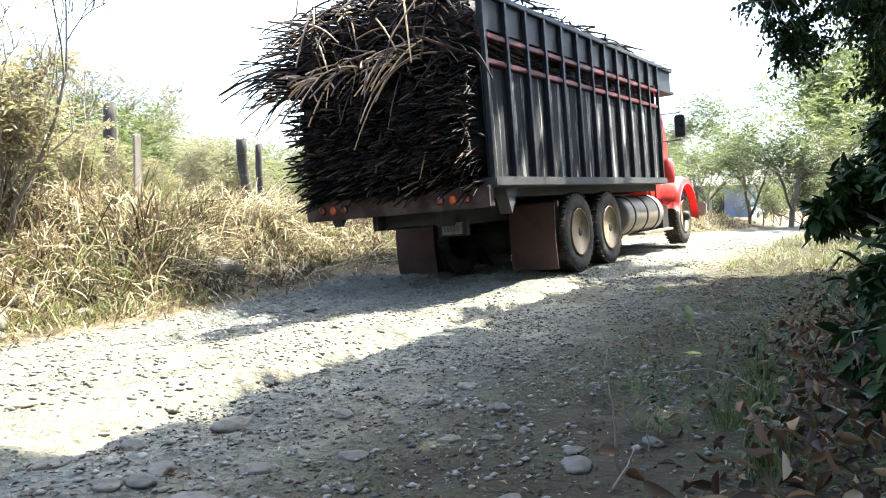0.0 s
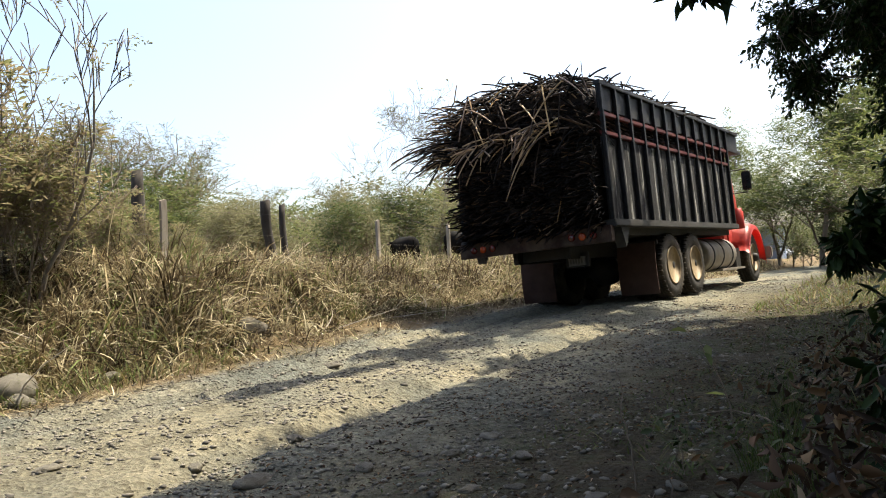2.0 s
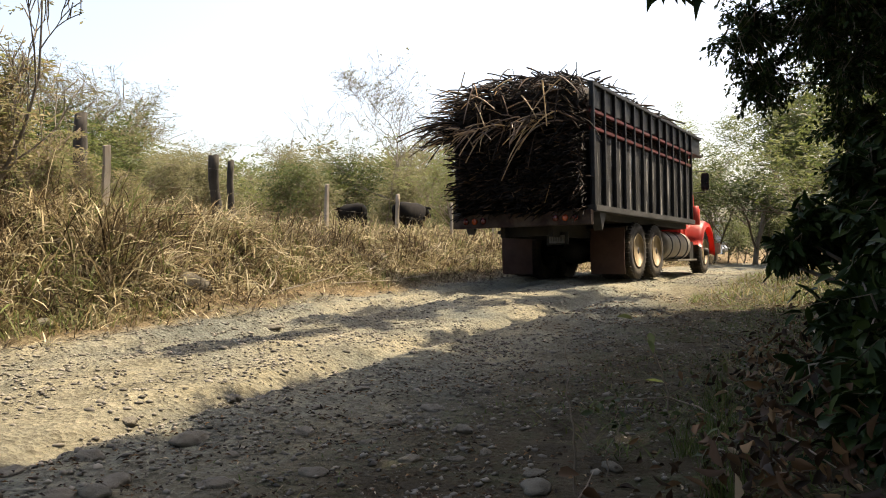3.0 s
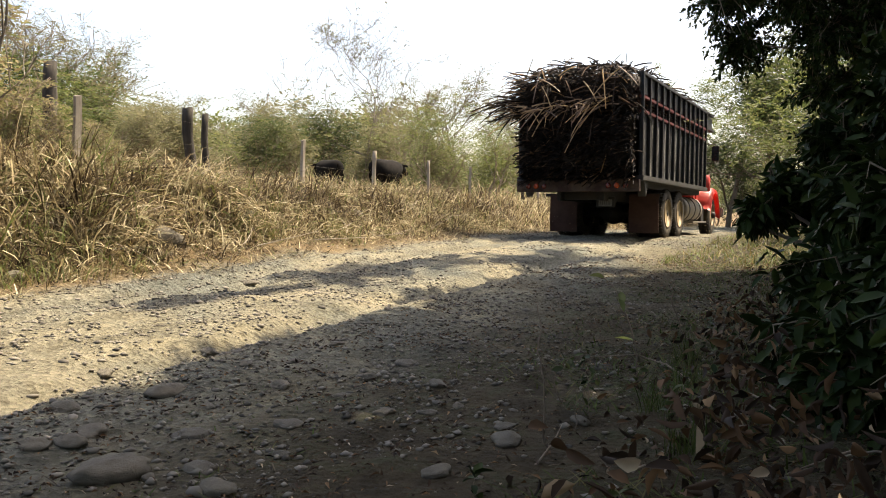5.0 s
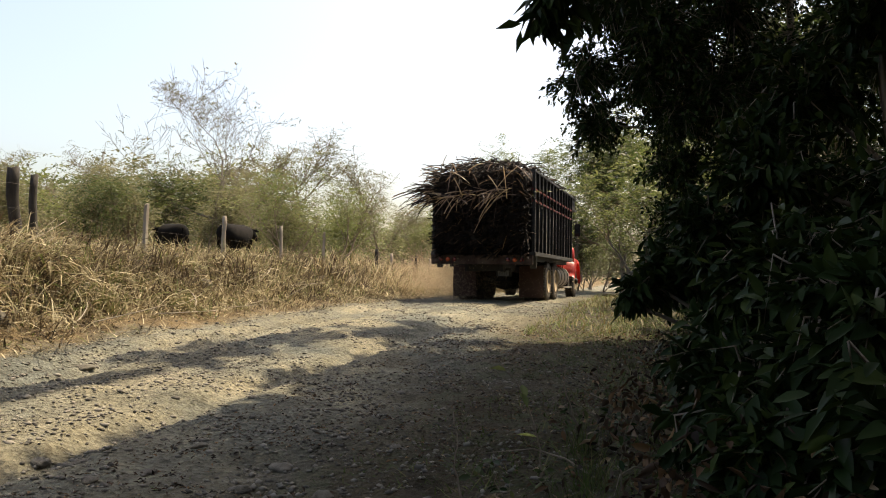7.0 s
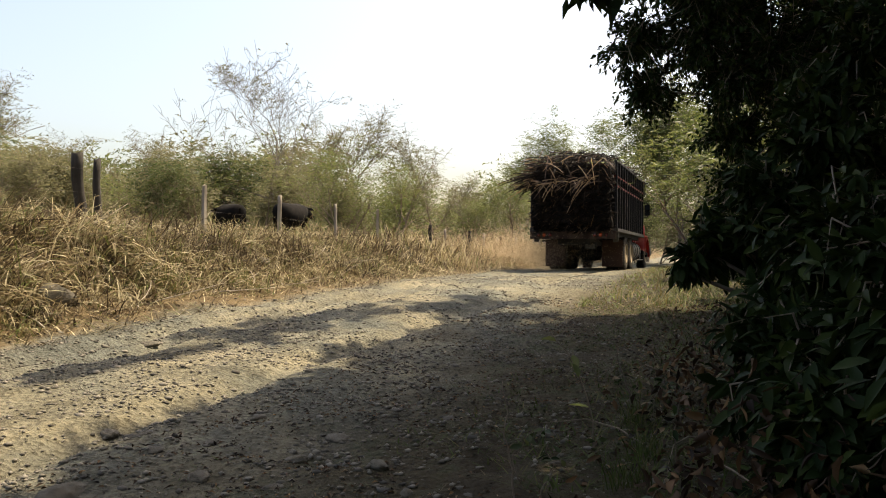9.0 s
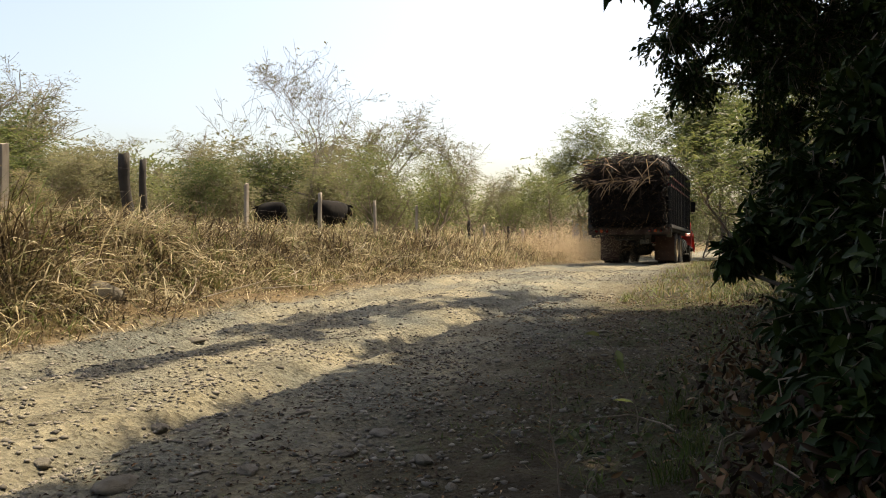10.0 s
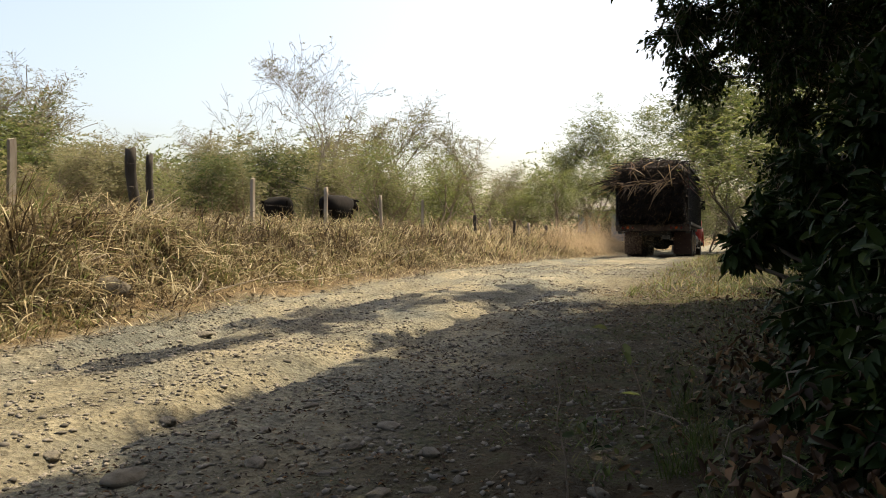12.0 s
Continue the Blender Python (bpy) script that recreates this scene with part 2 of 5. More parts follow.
def tubes(paths, sides=5):
    """Corners and quads of tapered tubes; each path is a list of (point, radius)."""
    V, F = [], []
    ang = np.arange(sides) * 2 * np.pi / sides
    for path in paths:
        P = np.array([p for p, _ in path], dtype=float)
        R = np.array([r for _, r in path], dtype=float)
        D = np.gradient(P, axis=0)
        D /= np.linalg.norm(D, axis=1)[:, None] + 1e-9
        ref = np.array([0.31, 0.2, 0.93]) if abs(D[0, 2]) < 0.8 else np.array([0.9, 0.31, 0.2])
        A = np.cross(D, ref)
        A /= np.linalg.norm(A, axis=1)[:, None] + 1e-9
        B = np.cross(D, A)
        base = len(V)
        for p, r, a, b in zip(P, R, A, B):
            V.extend(p + r * (np.cos(t) * a + np.sin(t) * b) for t in ang)
        for k in range(len(P) - 1):
            for i in range(sides):
                j = (i + 1) % sides
                F.append((base + k * sides + i, base + k * sides + j, base + (k + 1) * sides + j, base + (k + 1) * sides + i))
        c0, c1 = base, base + (len(P) - 1) * sides
        for i in range(0, sides - 2, 2):
            F.append((c0, c0 + i + 1, c0 + i + 2, c0 + (i + 3) % sides if i + 3 < sides else c0))
            F.append((c1, c1 + i + 1, c1 + i + 2, c1 + (i + 3) % sides if i + 3 < sides else c1))
    F = [f for f in F if len(set(f)) == 4]
    return np.array(V), np.array(F)


rng = np.random.default_rng(7)


def hash2(ix, iy, seed):
    h = np.sin(ix * 127.1 + iy * 311.7 + seed * 74.7) * 43758.5453
    return h - np.floor(h)


def vnoise(x, y, size, seed=0):
    """Smooth value noise in 0..1 with cells of that size."""
    x, y = np.asarray(x, dtype=float) / size, np.asarray(y, dtype=float) / size
    ix, iy = np.floor(x), np.floor(y)
    fx, fy = x - ix, y - iy
    fx, fy = fx * fx * (3 - 2 * fx), fy * fy * (3 - 2 * fy)
    a, b = hash2(ix, iy, seed), hash2(ix + 1, iy, seed)
    c, d = hash2(ix, iy + 1, seed), hash2(ix + 1, iy + 1, seed)
    return (a * (1 - fx) + b * fx) * (1 - fy) + (c * (1 - fx) + d * fx) * fy


def step(v, lo, hi):
    u = np.clip((v - lo) / (hi - lo), 0, 1)
    return u * u * (3 - 2 * u)


def ground_z(x, y, fine=True):
    x, y = np.asarray(x, dtype=float), np.asarray(y, dtype=float)
    s, l = road_sl(x, y)
    z = 0.3 * step(y, 2, 14) - 0.16 * step(y, 19, 32) - 0.45 * step(y, 32, 75)
    toe = l + 0.5 * (vnoise(s, l * 0, 1.7, 3) - 0.5)
    z = z + 0.13 * step(-toe, 0.0, 1.1) + (0.5 + 0.3 * step(-s, -2.5, 3.0)) * step(-toe, 0.8, 2.5) + 1.8 * step(-l, 14, 50) + 9.0 * step(-l, 36, 120)
    z = z + 0.12 * step(l, 4.2, 6.5)
    for c in (0.75, 1.15, 2.75):
        z = z - 0.075 * np.exp(-((l - c - 0.12 * np.sin(s * 0.5)) / 0.15) ** 2)
    z = z + 0.05 * (vnoise(x, y, 1.1, 1) - 0.5)
    if fine:
        near = step(-(x * x + (y - 4) ** 2), -260, -60)
        z = z + near * (0.035 * (vnoise(x, y, 0.33, 2) - 0.5) + 0.034 * (vnoise(x, y, 0.14, 4) - 0.5))
        z = z + near * 0.1 * step(-l, 0.2, 1.0) * (vnoise(x, y, 0.5, 5) - 0.5)
    return z


# ---- ground ----
def spaced(spans):
    out = []
    for a, b, d in spans:
        out.append(np.arange(a, b - 1e-6, d))
    return np.concatenate(out + [[spans[-1][1]]])


def build_ground():
    S = spaced([(-400, -60, 34), (-60, -20, 4), (-20, -11, 0.5), (-11, 4, 0.065), (4, 14, 0.16), (14, 30, 0.5), (30, 80, 4), (80, 500, 42)])
    L = spaced([(-450, -60, 39), (-60, -16, 2.5), (-16, -3.5, 0.5), (-3.5, -1, 0.14), (-1, 7.2, 0.065), (7.5, 16, 0.4), (16, 60, 4), (60, 460, 40)])
    s, l = np.meshgrid(S, L, indexing="ij")
    x, y = road_xy(s, l)
    V = np.stack([x, y, ground_z(x, y)], axis=-1).reshape(-1, 3)
    a, b = len(S), len(L)
    i = (np.arange(a - 1)[:, None] * b + np.arange(b - 1)[None, :]).ravel()
    F = np.stack([i, i + b, i + b + 1, i + 1], axis=1)
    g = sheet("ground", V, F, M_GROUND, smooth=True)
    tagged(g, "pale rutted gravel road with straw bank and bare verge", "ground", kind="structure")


build_ground()


# ---- grass ----
def blades(name, x, y, height, width, lean, mat, parent=None, droop=0.5, z=None):
    """Arching blades rooted on the ground; arrays of places and sizes."""
    n = len(x)
    z = ground_z(x, y) - 0.02 if z is None else z
    a = rng.uniform(0, 2 * np.pi, n)
    t = lean * rng.uniform(0.3, 1.6, n)
    d = np.stack([np.cos(a), np.sin(a)], 1)
    side = np.stack([-np.sin(a), np.cos(a)], 1) * 0.5
    rows, fr = [], (0.0, 0.4, 0.75, 1.0)
    for k, f in enumerate(fr):
        out = height * (t * f + droop * t * f * f)
        up = height * (f - 0.45 * droop * np.minimum(t * 1.6, 1.3) * f * f)
        c = np.stack([x + d[:, 0] * out, y + d[:, 1] * out, z + up], 1)
        w = (width * (1.0, 0.9, 0.6, 0.0)[k])[:, None]
        sd = np.concatenate([side * w, np.zeros((n, 1))], 1)
        rows += [c - sd, c + sd] if k < 3 else [c]
    V = np.stack(rows, 1).reshape(-1, 3)
    tri = np.array([(0, 1, 3), (0, 3, 2), (2, 3, 5), (2, 5, 4), (4, 5, 6)])
    F = (np.arange(n)[:, None, None] * 7 + tri[None]).reshape(-1, 3)
    return sheet(name, V, F, mat, parent)


def scatter(n, s0, s1, l0, l1, patch=0.0, size=1.0, seed=0, fade=None):
    s, l = rng.uniform(s0, s1, n), rng.uniform(l0, l1, n)
    x, y = road_xy(s, l)
    if fade:
        keep = rng.random(n) > step(l, *fade)
        x, y = x[keep], y[keep]
    if patch:
        keep = vnoise(x, y, size, seed) * 0.7 + vnoise(x, y, size * 0.4, seed + 9) * 0.3 > patch
        x, y = x[keep], y[keep]
    return x, y


def arching(name, x, y, length, width, way, mat, start=0.25, end=1.7):
    """Blades that rise and bend over along the bearing way, each twisted its own amount."""
    n = len(x)
    p = np.stack([x, y, ground_z(x, y) - 0.03], 1)
    d = np.stack([np.cos(way), np.sin(way), np.zeros(n)], 1)
    up = np.array([0.0, 0.0, 1.0])
    perp = np.stack([-np.sin(way), np.cos(way), np.zeros(n)], 1)
    twist = rng.uniform(-1.3, 1.3, n)[:, None]
    side = perp * np.cos(twist) + (up * 0.6 + d * 0.6) * np.sin(twist)
    a0 = rng.uniform(0, start * 2, n)
    a1 = a0 + rng.uniform(0.35, 1.0, n) * end
    rows, last = [], 0.0
    for f, w in ((0, 0.8), (0.3, 1.0), (0.58, 0.95), (0.82, 0.6), (1.0, 0)):
        a = (a0 + (a1 - a0) * (f + last) / 2)[:, None]
        p = p + (d * np.sin(a) + up * np.cos(a)) * (length * (f - last))[:, None]
        last = f
        sd = side * (0.5 * w * width)[:, None]
        rows += [p - sd, p + sd] if w else [p]
    V = np.stack(rows, 1).reshape(-1, 3)
    tri = np.array([(0, 1, 3), (0, 3, 2), (2, 3, 5), (2, 5, 4), (4, 5, 7), (4, 7, 6), (6, 7, 8)])
    F = (np.arange(n)[:, None, None] * 9 + tri[None]).reshape(-1, 3)
    return sheet(name, V, F, mat)


def tussocks(name, hearts, total, s0, s1, l0, l1, size, wide, mat, label, spread=0.13, start=0.25, end=1.7, patch=0.0, seed=0):
    """Blades gathered round scattered hearts; each heart leans its own way, more often down the bank."""
    hx, hy = scatter(hearts, s0, s1, l0, l1, patch, 1.3, seed)
    hs = (0.45 + 0.75 * rng.random(len(hx)) ** 1.5) * (0.55 + 0.9 * vnoise(hx, hy, 1.4, 11 + seed))
    hw = np.where(rng.random(len(hx)) < 0.4, -RD + rng.normal(size=len(hx)) * 0.7, rng.uniform(0, 2 * np.pi, len(hx)))
    pick = rng.integers(0, len(hx), total)
    x = hx[pick] + rng.normal(size=total) * spread * hs[pick]
    y = hy[pick] + rng.normal(size=total) * spread * hs[pick]
    s, l = road_sl(x, y)
    keep = l < -0.05
    x, y, s, l, pick = x[keep], y[keep], s[keep], l[keep], pick[keep]
    tall = size * hs[pick] * rng.uniform(0.45, 1.1, len(x)) * (0.28 + 0.72 * step(-l, 0.1, 1.2)) * (1.25 - 0.34 * step(s, -2.0, 4.5))
    way = hw[pick] + rng.normal(size=len(x)) * 0.85
    ob = arching(name, x, y, tall, rng.uniform(0.5, 1.5, len(x)) * wide, way, mat, start, end)
    return tagged(ob, label, "grass", kind="stuff")


def build_bank_grass():
    def stuff(ob, label):
        return tagged(ob, label, "grass", kind="stuff")
    # a dark layer beneath that colours in the shaded gaps, tufts of straw over it, fine pale blades on top
    tussocks("matted_grass", 1100, 20000, -10.5, 9, -4.0, -0.1, 0.42, 0.018, M_DRY_DARK, "dark brown grass matted under the straw, coloured as shaded gaps", 0.3, 0.55, 1.6)
    tussocks("dry_grass", 800, 27000, -10.5, 9, -3.9, -0.2, 0.68, 0.014, M_DRY, "tangled straw-coloured dry grass drooping down the roadside bank", 0.17, 0.4, 2.5)
    tussocks("dry_grass", 500, 15000, -10.5, 9, -3.9, -0.3, 0.55, 0.009, M_DRY, "thin pale grass leaning every way on the bank", 0.35, 0.7, 1.3, 0.35, 4)
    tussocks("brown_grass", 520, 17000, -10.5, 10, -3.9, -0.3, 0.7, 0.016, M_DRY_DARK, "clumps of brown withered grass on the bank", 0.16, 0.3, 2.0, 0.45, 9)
    tussocks("dry_grass", 700, 15000, 9, 34, -4.5, -0.15, 0.76, 0.022, M_DRY, "dry brown grass on the bank further along the road", 0.3, 0.25, 1.6)
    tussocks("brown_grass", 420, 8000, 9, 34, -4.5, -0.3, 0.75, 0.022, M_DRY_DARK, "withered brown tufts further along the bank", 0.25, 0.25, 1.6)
    tussocks("green_grass", 190, 6200, -10, 10, -4.2, -0.6, 0.62, 0.013, M_DRY_GREEN, "greenish weeds among the dry bank grass", 0.2, 0.3, 1.5, 0.5, 21)
    x, y = scatter(9000, -12, 40, -14, -3.4)
    stuff(blades("field_grass", x, y, rng.uniform(0.2, 0.5, len(x)), rng.uniform(0.012, 0.03, len(x)), 0.5, M_DRY_GREEN, droop=0.7), "rank half-green grass of the field behind the fence")
    x, y = scatter(5000, -10, 3, -1.3, -0.1, 0.5, 1.0, 61)
    stuff(blades("green_grass", x, y, rng.uniform(0.1, 0.34, len(x)), rng.uniform(0.006, 0.014, len(x)), 0.8, M_DRY_GREEN), "low dark green weeds at the foot of the bank")
    # seed stalks, upright and thin
    x, y = scatter(1500, -10, 7, -3.6, -0.7)
    stuff(arching("grass_stalk", x, y, rng.uniform(0.25, 0.75, len(x)), rng.uniform(0.005, 0.009, len(x)), rng.uniform(0, 6.28, len(x)), M_DRY, 0.2, 0.7), "thin pale seed stalks standing above the dry grass")
    # long dead leaves that hang in the tangle
    x, y = scatter(5000, -10, 9, -3.6, -0.4)
    C = np.stack([x, y, ground_z(x, y) + rng.uniform(0.05, 0.42, len(x)) * (0.4 + 0.6 * step(-road_sl(x, y)[1], 0.3, 1.6))], 1)
    ln = rng.uniform(0.08, 0.26, len(x))
    ob = leaf_sheet("dead_leaf", C, unit(len(x)) + (0, 0, -0.5), unit(len(x)), ln, rng.uniform(0.008, 0.022, len(x)), M_DRY, fold=0.5)
    tagged(ob, "curled dead leaves caught in the bank grass", "leaves", kind="stuff")
    # dry sticks lying across the bank
    sticks = []
    for k in range(90):
        s, l = rng.uniform(-9, 6), rng.uniform(-3.0, -0.2)
        bx, by = road_xy(s, l)
        a, ln, rise = rng.uniform(0, 6.28), rng.uniform(0.3, 0.9), rng.uniform(-0.1, 0.7)
        z = float(ground_z(bx, by))
        sticks.append([((bx + ln * f * math.cos(a + 0.4 * f), by + ln * f * math.sin(a + 0.4 * f), z + 0.03 + ln * rise * f), 0.008 * (1.1 - 0.7 * f)) for f in (0, 0.35, 0.7, 1.0)])
    V, F = tubes(sticks, 5)
    tagged(sheet("dry_sticks", V, F, M_BARK_PALE), "pale dry sticks lying in the bank grass", "twigs", kind="stuff")
    # cut straw along the road's edge
    for n, mat, lb in ((3000, M_DRY, "short broken straw lying along the road's edge"), (3500, M_DRY_DARK, "brown chaff and dead grass lying at the road's edge")):
        x, y = scatter(n, -10, 16, -0.7, 0.3, 0.35, 0.6, n)
        stuff(blades("straw_litter", x, y, rng.uniform(0.05, 0.2, len(x)), rng.uniform(0.006, 0.013, len(x)), 1.7, mat, droop=0.7), lb)
    # verge
    x, y = scatter(30000, -9.5, 7, 3.5, 6.3, 0.42, 0.7, 31)
    s, l = road_sl(x, y)
    stuff(blades("verge_grass", x, y, rng.uniform(0.015, 0.08, len(x)) * (0.5 + 1.0 * step(l, 3.6, 5.5)), rng.uniform(0.004, 0.009, len(x)), 1.1, M_GREEN), "short sparse green grass on the shaded verge")
    x, y = scatter(7000, 2, 24, 4.0, 7, 0.35, 0.9, 32)
    stuff(blades("verge_grass", x, y, rng.uniform(0.06, 0.2, len(x)), rng.uniform(0.01, 0.018, len(x)), 0.8, M_DRY_GREEN), "yellowish short grass on the sunlit verge")


# ---- stones and litter ----
def lumps(x, y, size, flat=0.6, sink=0.35, angular=False):
    """Corners and triangles of pebbles lying on the ground; angular: eight-sided chips."""
    bm = bmesh.new()
    if angular:
        p = [bm.verts.new(v) for v in ((1, 0, 0), (0, 1, 0), (-1, 0, 0), (0, -1, 0), (0, 0, 1), (0, 0, -1))]
        for i in range(4):
            bm.faces.new((p[i], p[(i + 1) % 4], p[4]))
            bm.faces.new((p[(i + 1) % 4], p[i], p[5]))
        bm.verts.index_update()
    else:
        bmesh.ops.create_icosphere(bm, subdivisions=1, radius=1.0)
    base = np.array([v.co for v in bm.verts])
    T = np.array([[v.index for v in f.verts] for f in bm.faces])
    bm.free()
    n = len(x)
    jit = 1 + rng.uniform(-0.28, 0.28, (n, len(base), 1))
    a = rng.uniform(0, 2 * np.pi, n)
    c, s_ = np.cos(a)[:, None], np.sin(a)[:, None]
    P = base[None] * jit * np.stack([rng.uniform(0.7, 1.3, n), rng.uniform(0.6, 1.0, n), flat * rng.uniform(0.6, 1.2, n)], 1)[:, None, :]
    P = P * np.asarray(size)[:, None, None]
    X = P[..., 0] * c - P[..., 1] * s_ + x[:, None]
    Y = P[..., 0] * s_ + P[..., 1] * c + y[:, None]
    Z = P[..., 2] + (ground_z(x, y) + np.asarray(size) * flat * (1 - 2 * sink))[:, None]
    V = np.stack([X, Y, Z], -1).reshape(-1, 3)
    F = (np.arange(n)[:, None, None] * len(base) + T[None]).reshape(-1, 3)
    return V, F


def build_stones():
    x, y = scatter(6500, -10, 3, -0.3, 6.2, fade=(4.0, 6.4))
    size = 0.005 + 0.026 * rng.random(len(x)) ** 5
    V, F = lumps(x, y, size, 0.5, 0.45)
    tagged(sheet("gravel", V, F, M_GRAVEL), "grey and buff gravel strewn over the road", "gravel", kind="stuff")
    # angular chips, thick over the near road
    x, y = scatter(30000, -9.5, -1, 0.1, 6.3, 0.38, 0.6, 51, (4.0, 6.4))
    V, F = lumps(x, y, 0.004 + 0.019 * rng.random(len(x)) ** 3, 0.55, 0.3, True)
    tagged(sheet("gravel", V, F, M_GRAVEL), "small angular gravel chips on the near road", "gravel", kind="stuff")
    x, y = scatter(8000, -1, 10, 0.0, 5, 0.4, 0.8, 52)
    V, F = lumps(x, y, 0.008 + 0.022 * rng.random(len(x)) ** 3, 0.55, 0.3, True)
    tagged(sheet("gravel", V, F, M_GRAVEL), "small angular gravel chips along the road", "gravel", kind="stuff")
    x, y = scatter(3000, 3, 18, -0.3, 5)
    V, F = lumps(x, y, 0.008 + 0.02 * rng.random(len(x)) ** 3, 0.5, 0.45)
    tagged(sheet("gravel", V, F, M_GRAVEL, smooth=True), "loose gravel on the far stretch of road", "gravel", kind="stuff")
    # stones that can be told apart: x, y, size
    named = [(0.506, 4.94, 0.035), (-0.015, 2.63, 0.04), (0.10, 3.68, 0.06), (-0.376, 2.42, 0.045), (-1.0, 3.02, 0.075), (-1.075, 2.39, 0.06),
             (-0.706, 2.32, 0.055), (-0.86, 1.94, 0.095), (0.228, 3.07, 0.045), (-1.35, 7.0, 0.07), (2.31, 6.55, 0.05), (0.42, 2.2, 0.06), (-0.6, 2.0, 0.05),
             (-0.2, 2.9, 0.035), (-0.5, 3.1, 0.05), (-1.3, 2.7, 0.06), (-0.1, 3.3, 0.04), (0.3, 2.75, 0.03), (-0.75, 2.75, 0.035), (-1.2, 2.2, 0.045),
             (-0.3, 4.1, 0.04), (0.7, 3.9, 0.035), (-0.9, 3.9, 0.035), (1.1, 5.6, 0.04), (0.0, 5.4, 0.035), (-0.5, 1.8, 0.05), (0.15, 1.9, 0.045), (0.75, 2.45, 0.04)]
    for k, (sx, sy, sz) in enumerate(named):
        bm = bmesh.new()
        bmesh.ops.create_icosphere(bm, subdivisions=3, radius=1.0)
        f = (1.25, 0.9, 0.45)
        for v in bm.verts:
            n = noise.noise(v.co * 0.9 + Vector((k * 3.1, 0, 0))) * 0.35 + noise.noise(v.co * 2.2 + Vector((0, k * 1.7, 0))) * 0.22 + noise.noise(v.co * 6 + Vector((k, 0, 0))) * 0.06
            v.co = Vector((v.co.x * f[0], v.co.y * f[1], v.co.z * f[2])) * (1 + n) * sz
        z = float(ground_z(sx, sy))
        ob = part("stone", bm, M_STONE, smooth=True, m=pose(sx, sy, z + sz * (0.2 if sz > 0.09 else 0.04), k * 23 % 17 - 8, 0, k * 57))
        tagged(ob, "rounded grey river stone half sunk in the road", "stone", "stones on the road")
    r = np.random.default_rng(77)
    shapes = [o for o in scene.objects if o.name.startswith("stone")][:9]
    for k in range(70):
        s, l = r.uniform(-9.2, -4.0), r.uniform(1.2, 5.0)
        if k % 3 == 0:
            s, l = r.uniform(-8.6, -6.2), r.uniform(2.2, 4.2)
        sx, sy = road_xy(s, l)
        o = shapes[k % 9]
        c = copy_thing(o, pose(sx, sy, float(ground_z(sx, sy)) + 0.004, 0, 0, r.uniform(0, 360)))
        f = r.uniform(0.3, 0.8)
        c.scale = (f, f, f * r.uniform(0.7, 1.1))
    # boulders at the foot of the bank
    for k, (sx, sy, sz) in enumerate([(-2.55, 8.5, 0.17), (-3.28, 6.5, 0.07), (-0.6, 13.1, 0.15), (-3.75, 5.75, 0.19), (-3.55, 5.5, 0.1), (-1.9, 10.2, 0.12)]):
        bm = bmesh.new()
        bmesh.ops.create_icosphere(bm, subdivisions=3, radius=1.0)
        for v in bm.verts:
            n = noise.noise(v.co * 0.9 + Vector((k * 5.1, 9, 0))) * 0.35
            v.co = Vector((v.co.x * 1.3, v.co.y, v.co.z * 0.75)) * (1 + n) * sz
        ob = part("boulder", bm, M_STONE, smooth=True, m=pose(sx, sy, float(ground_z(sx, sy)) + sz * 0.4, 0, 0, k * 41))
        tagged(ob, "pale rounded boulder at the foot of the bank", "boulder", "boulders by the bank")


build_stones()


def leaf_sheet(name, C, D, N, length, width, mat, parent=None, fold=0.25, fine=False):
    """Folded pointed leaves at C, pointing along D, facing N."""
    D = D / (np.linalg.norm(D, axis=1)[:, None] + 1e-9)
    S = np.cross(D, N)
    S /= np.linalg.norm(S, axis=1)[:, None] + 1e-9
    N = np.cross(S, D)
    L, W = length[:, None], width[:, None]
    n = len(C)
    if fine:
        curl = rng.uniform(-0.1, 0.35, n)[:, None]
        P = lambda f, w, up: C + D * L * f + S * W * w + N * (W * up - L * curl * f * f)  # noqa: E731
        V = np.stack([C, P(0.22, -0.38, fold * 0.7), P(0.25, 0, 0), P(0.22, 0.38, fold * 0.7), P(0.55, -0.48, fold), P(0.58, 0, 0), P(0.55, 0.48, fold), P(0.82, -0.26, fold * 0.5), P(0.82, 0.26, fold * 0.5), P(1, 0, 0)], 1).reshape(-1, 3)
        tri = np.array([(0, 2, 1), (0, 3, 2), (1, 2, 5), (1, 5, 4), (2, 3, 6), (2, 6, 5), (4, 5, 7), (5, 6, 8), (5, 9, 7), (5, 8, 9)])
        return sheet(name, V, (np.arange(n)[:, None, None] * 10 + tri[None]).reshape(-1, 3), mat, parent, True)
    V = np.stack([C, C + D * L * 0.45 - S * W * 0.5 + N * W * fold, C + D * L * 0.5 - N * W * 0.05, C + D * L * 0.45 + S * W * 0.5 + N * W * fold, C + D * L - N * L * 0.12], 1).reshape(-1, 3)
    tri = np.array([(0, 2, 1), (0, 3, 2), (1, 2, 4), (2, 3, 4)])
    F = (np.arange(n)[:, None, None] * 5 + tri[None]).reshape(-1, 3)
    return sheet(name, V, F, mat, parent)


def unit(n):
    v = rng.normal(size=(n, 3))
    return v / np.linalg.norm(v, axis=1)[:, None]


build_bank_grass()


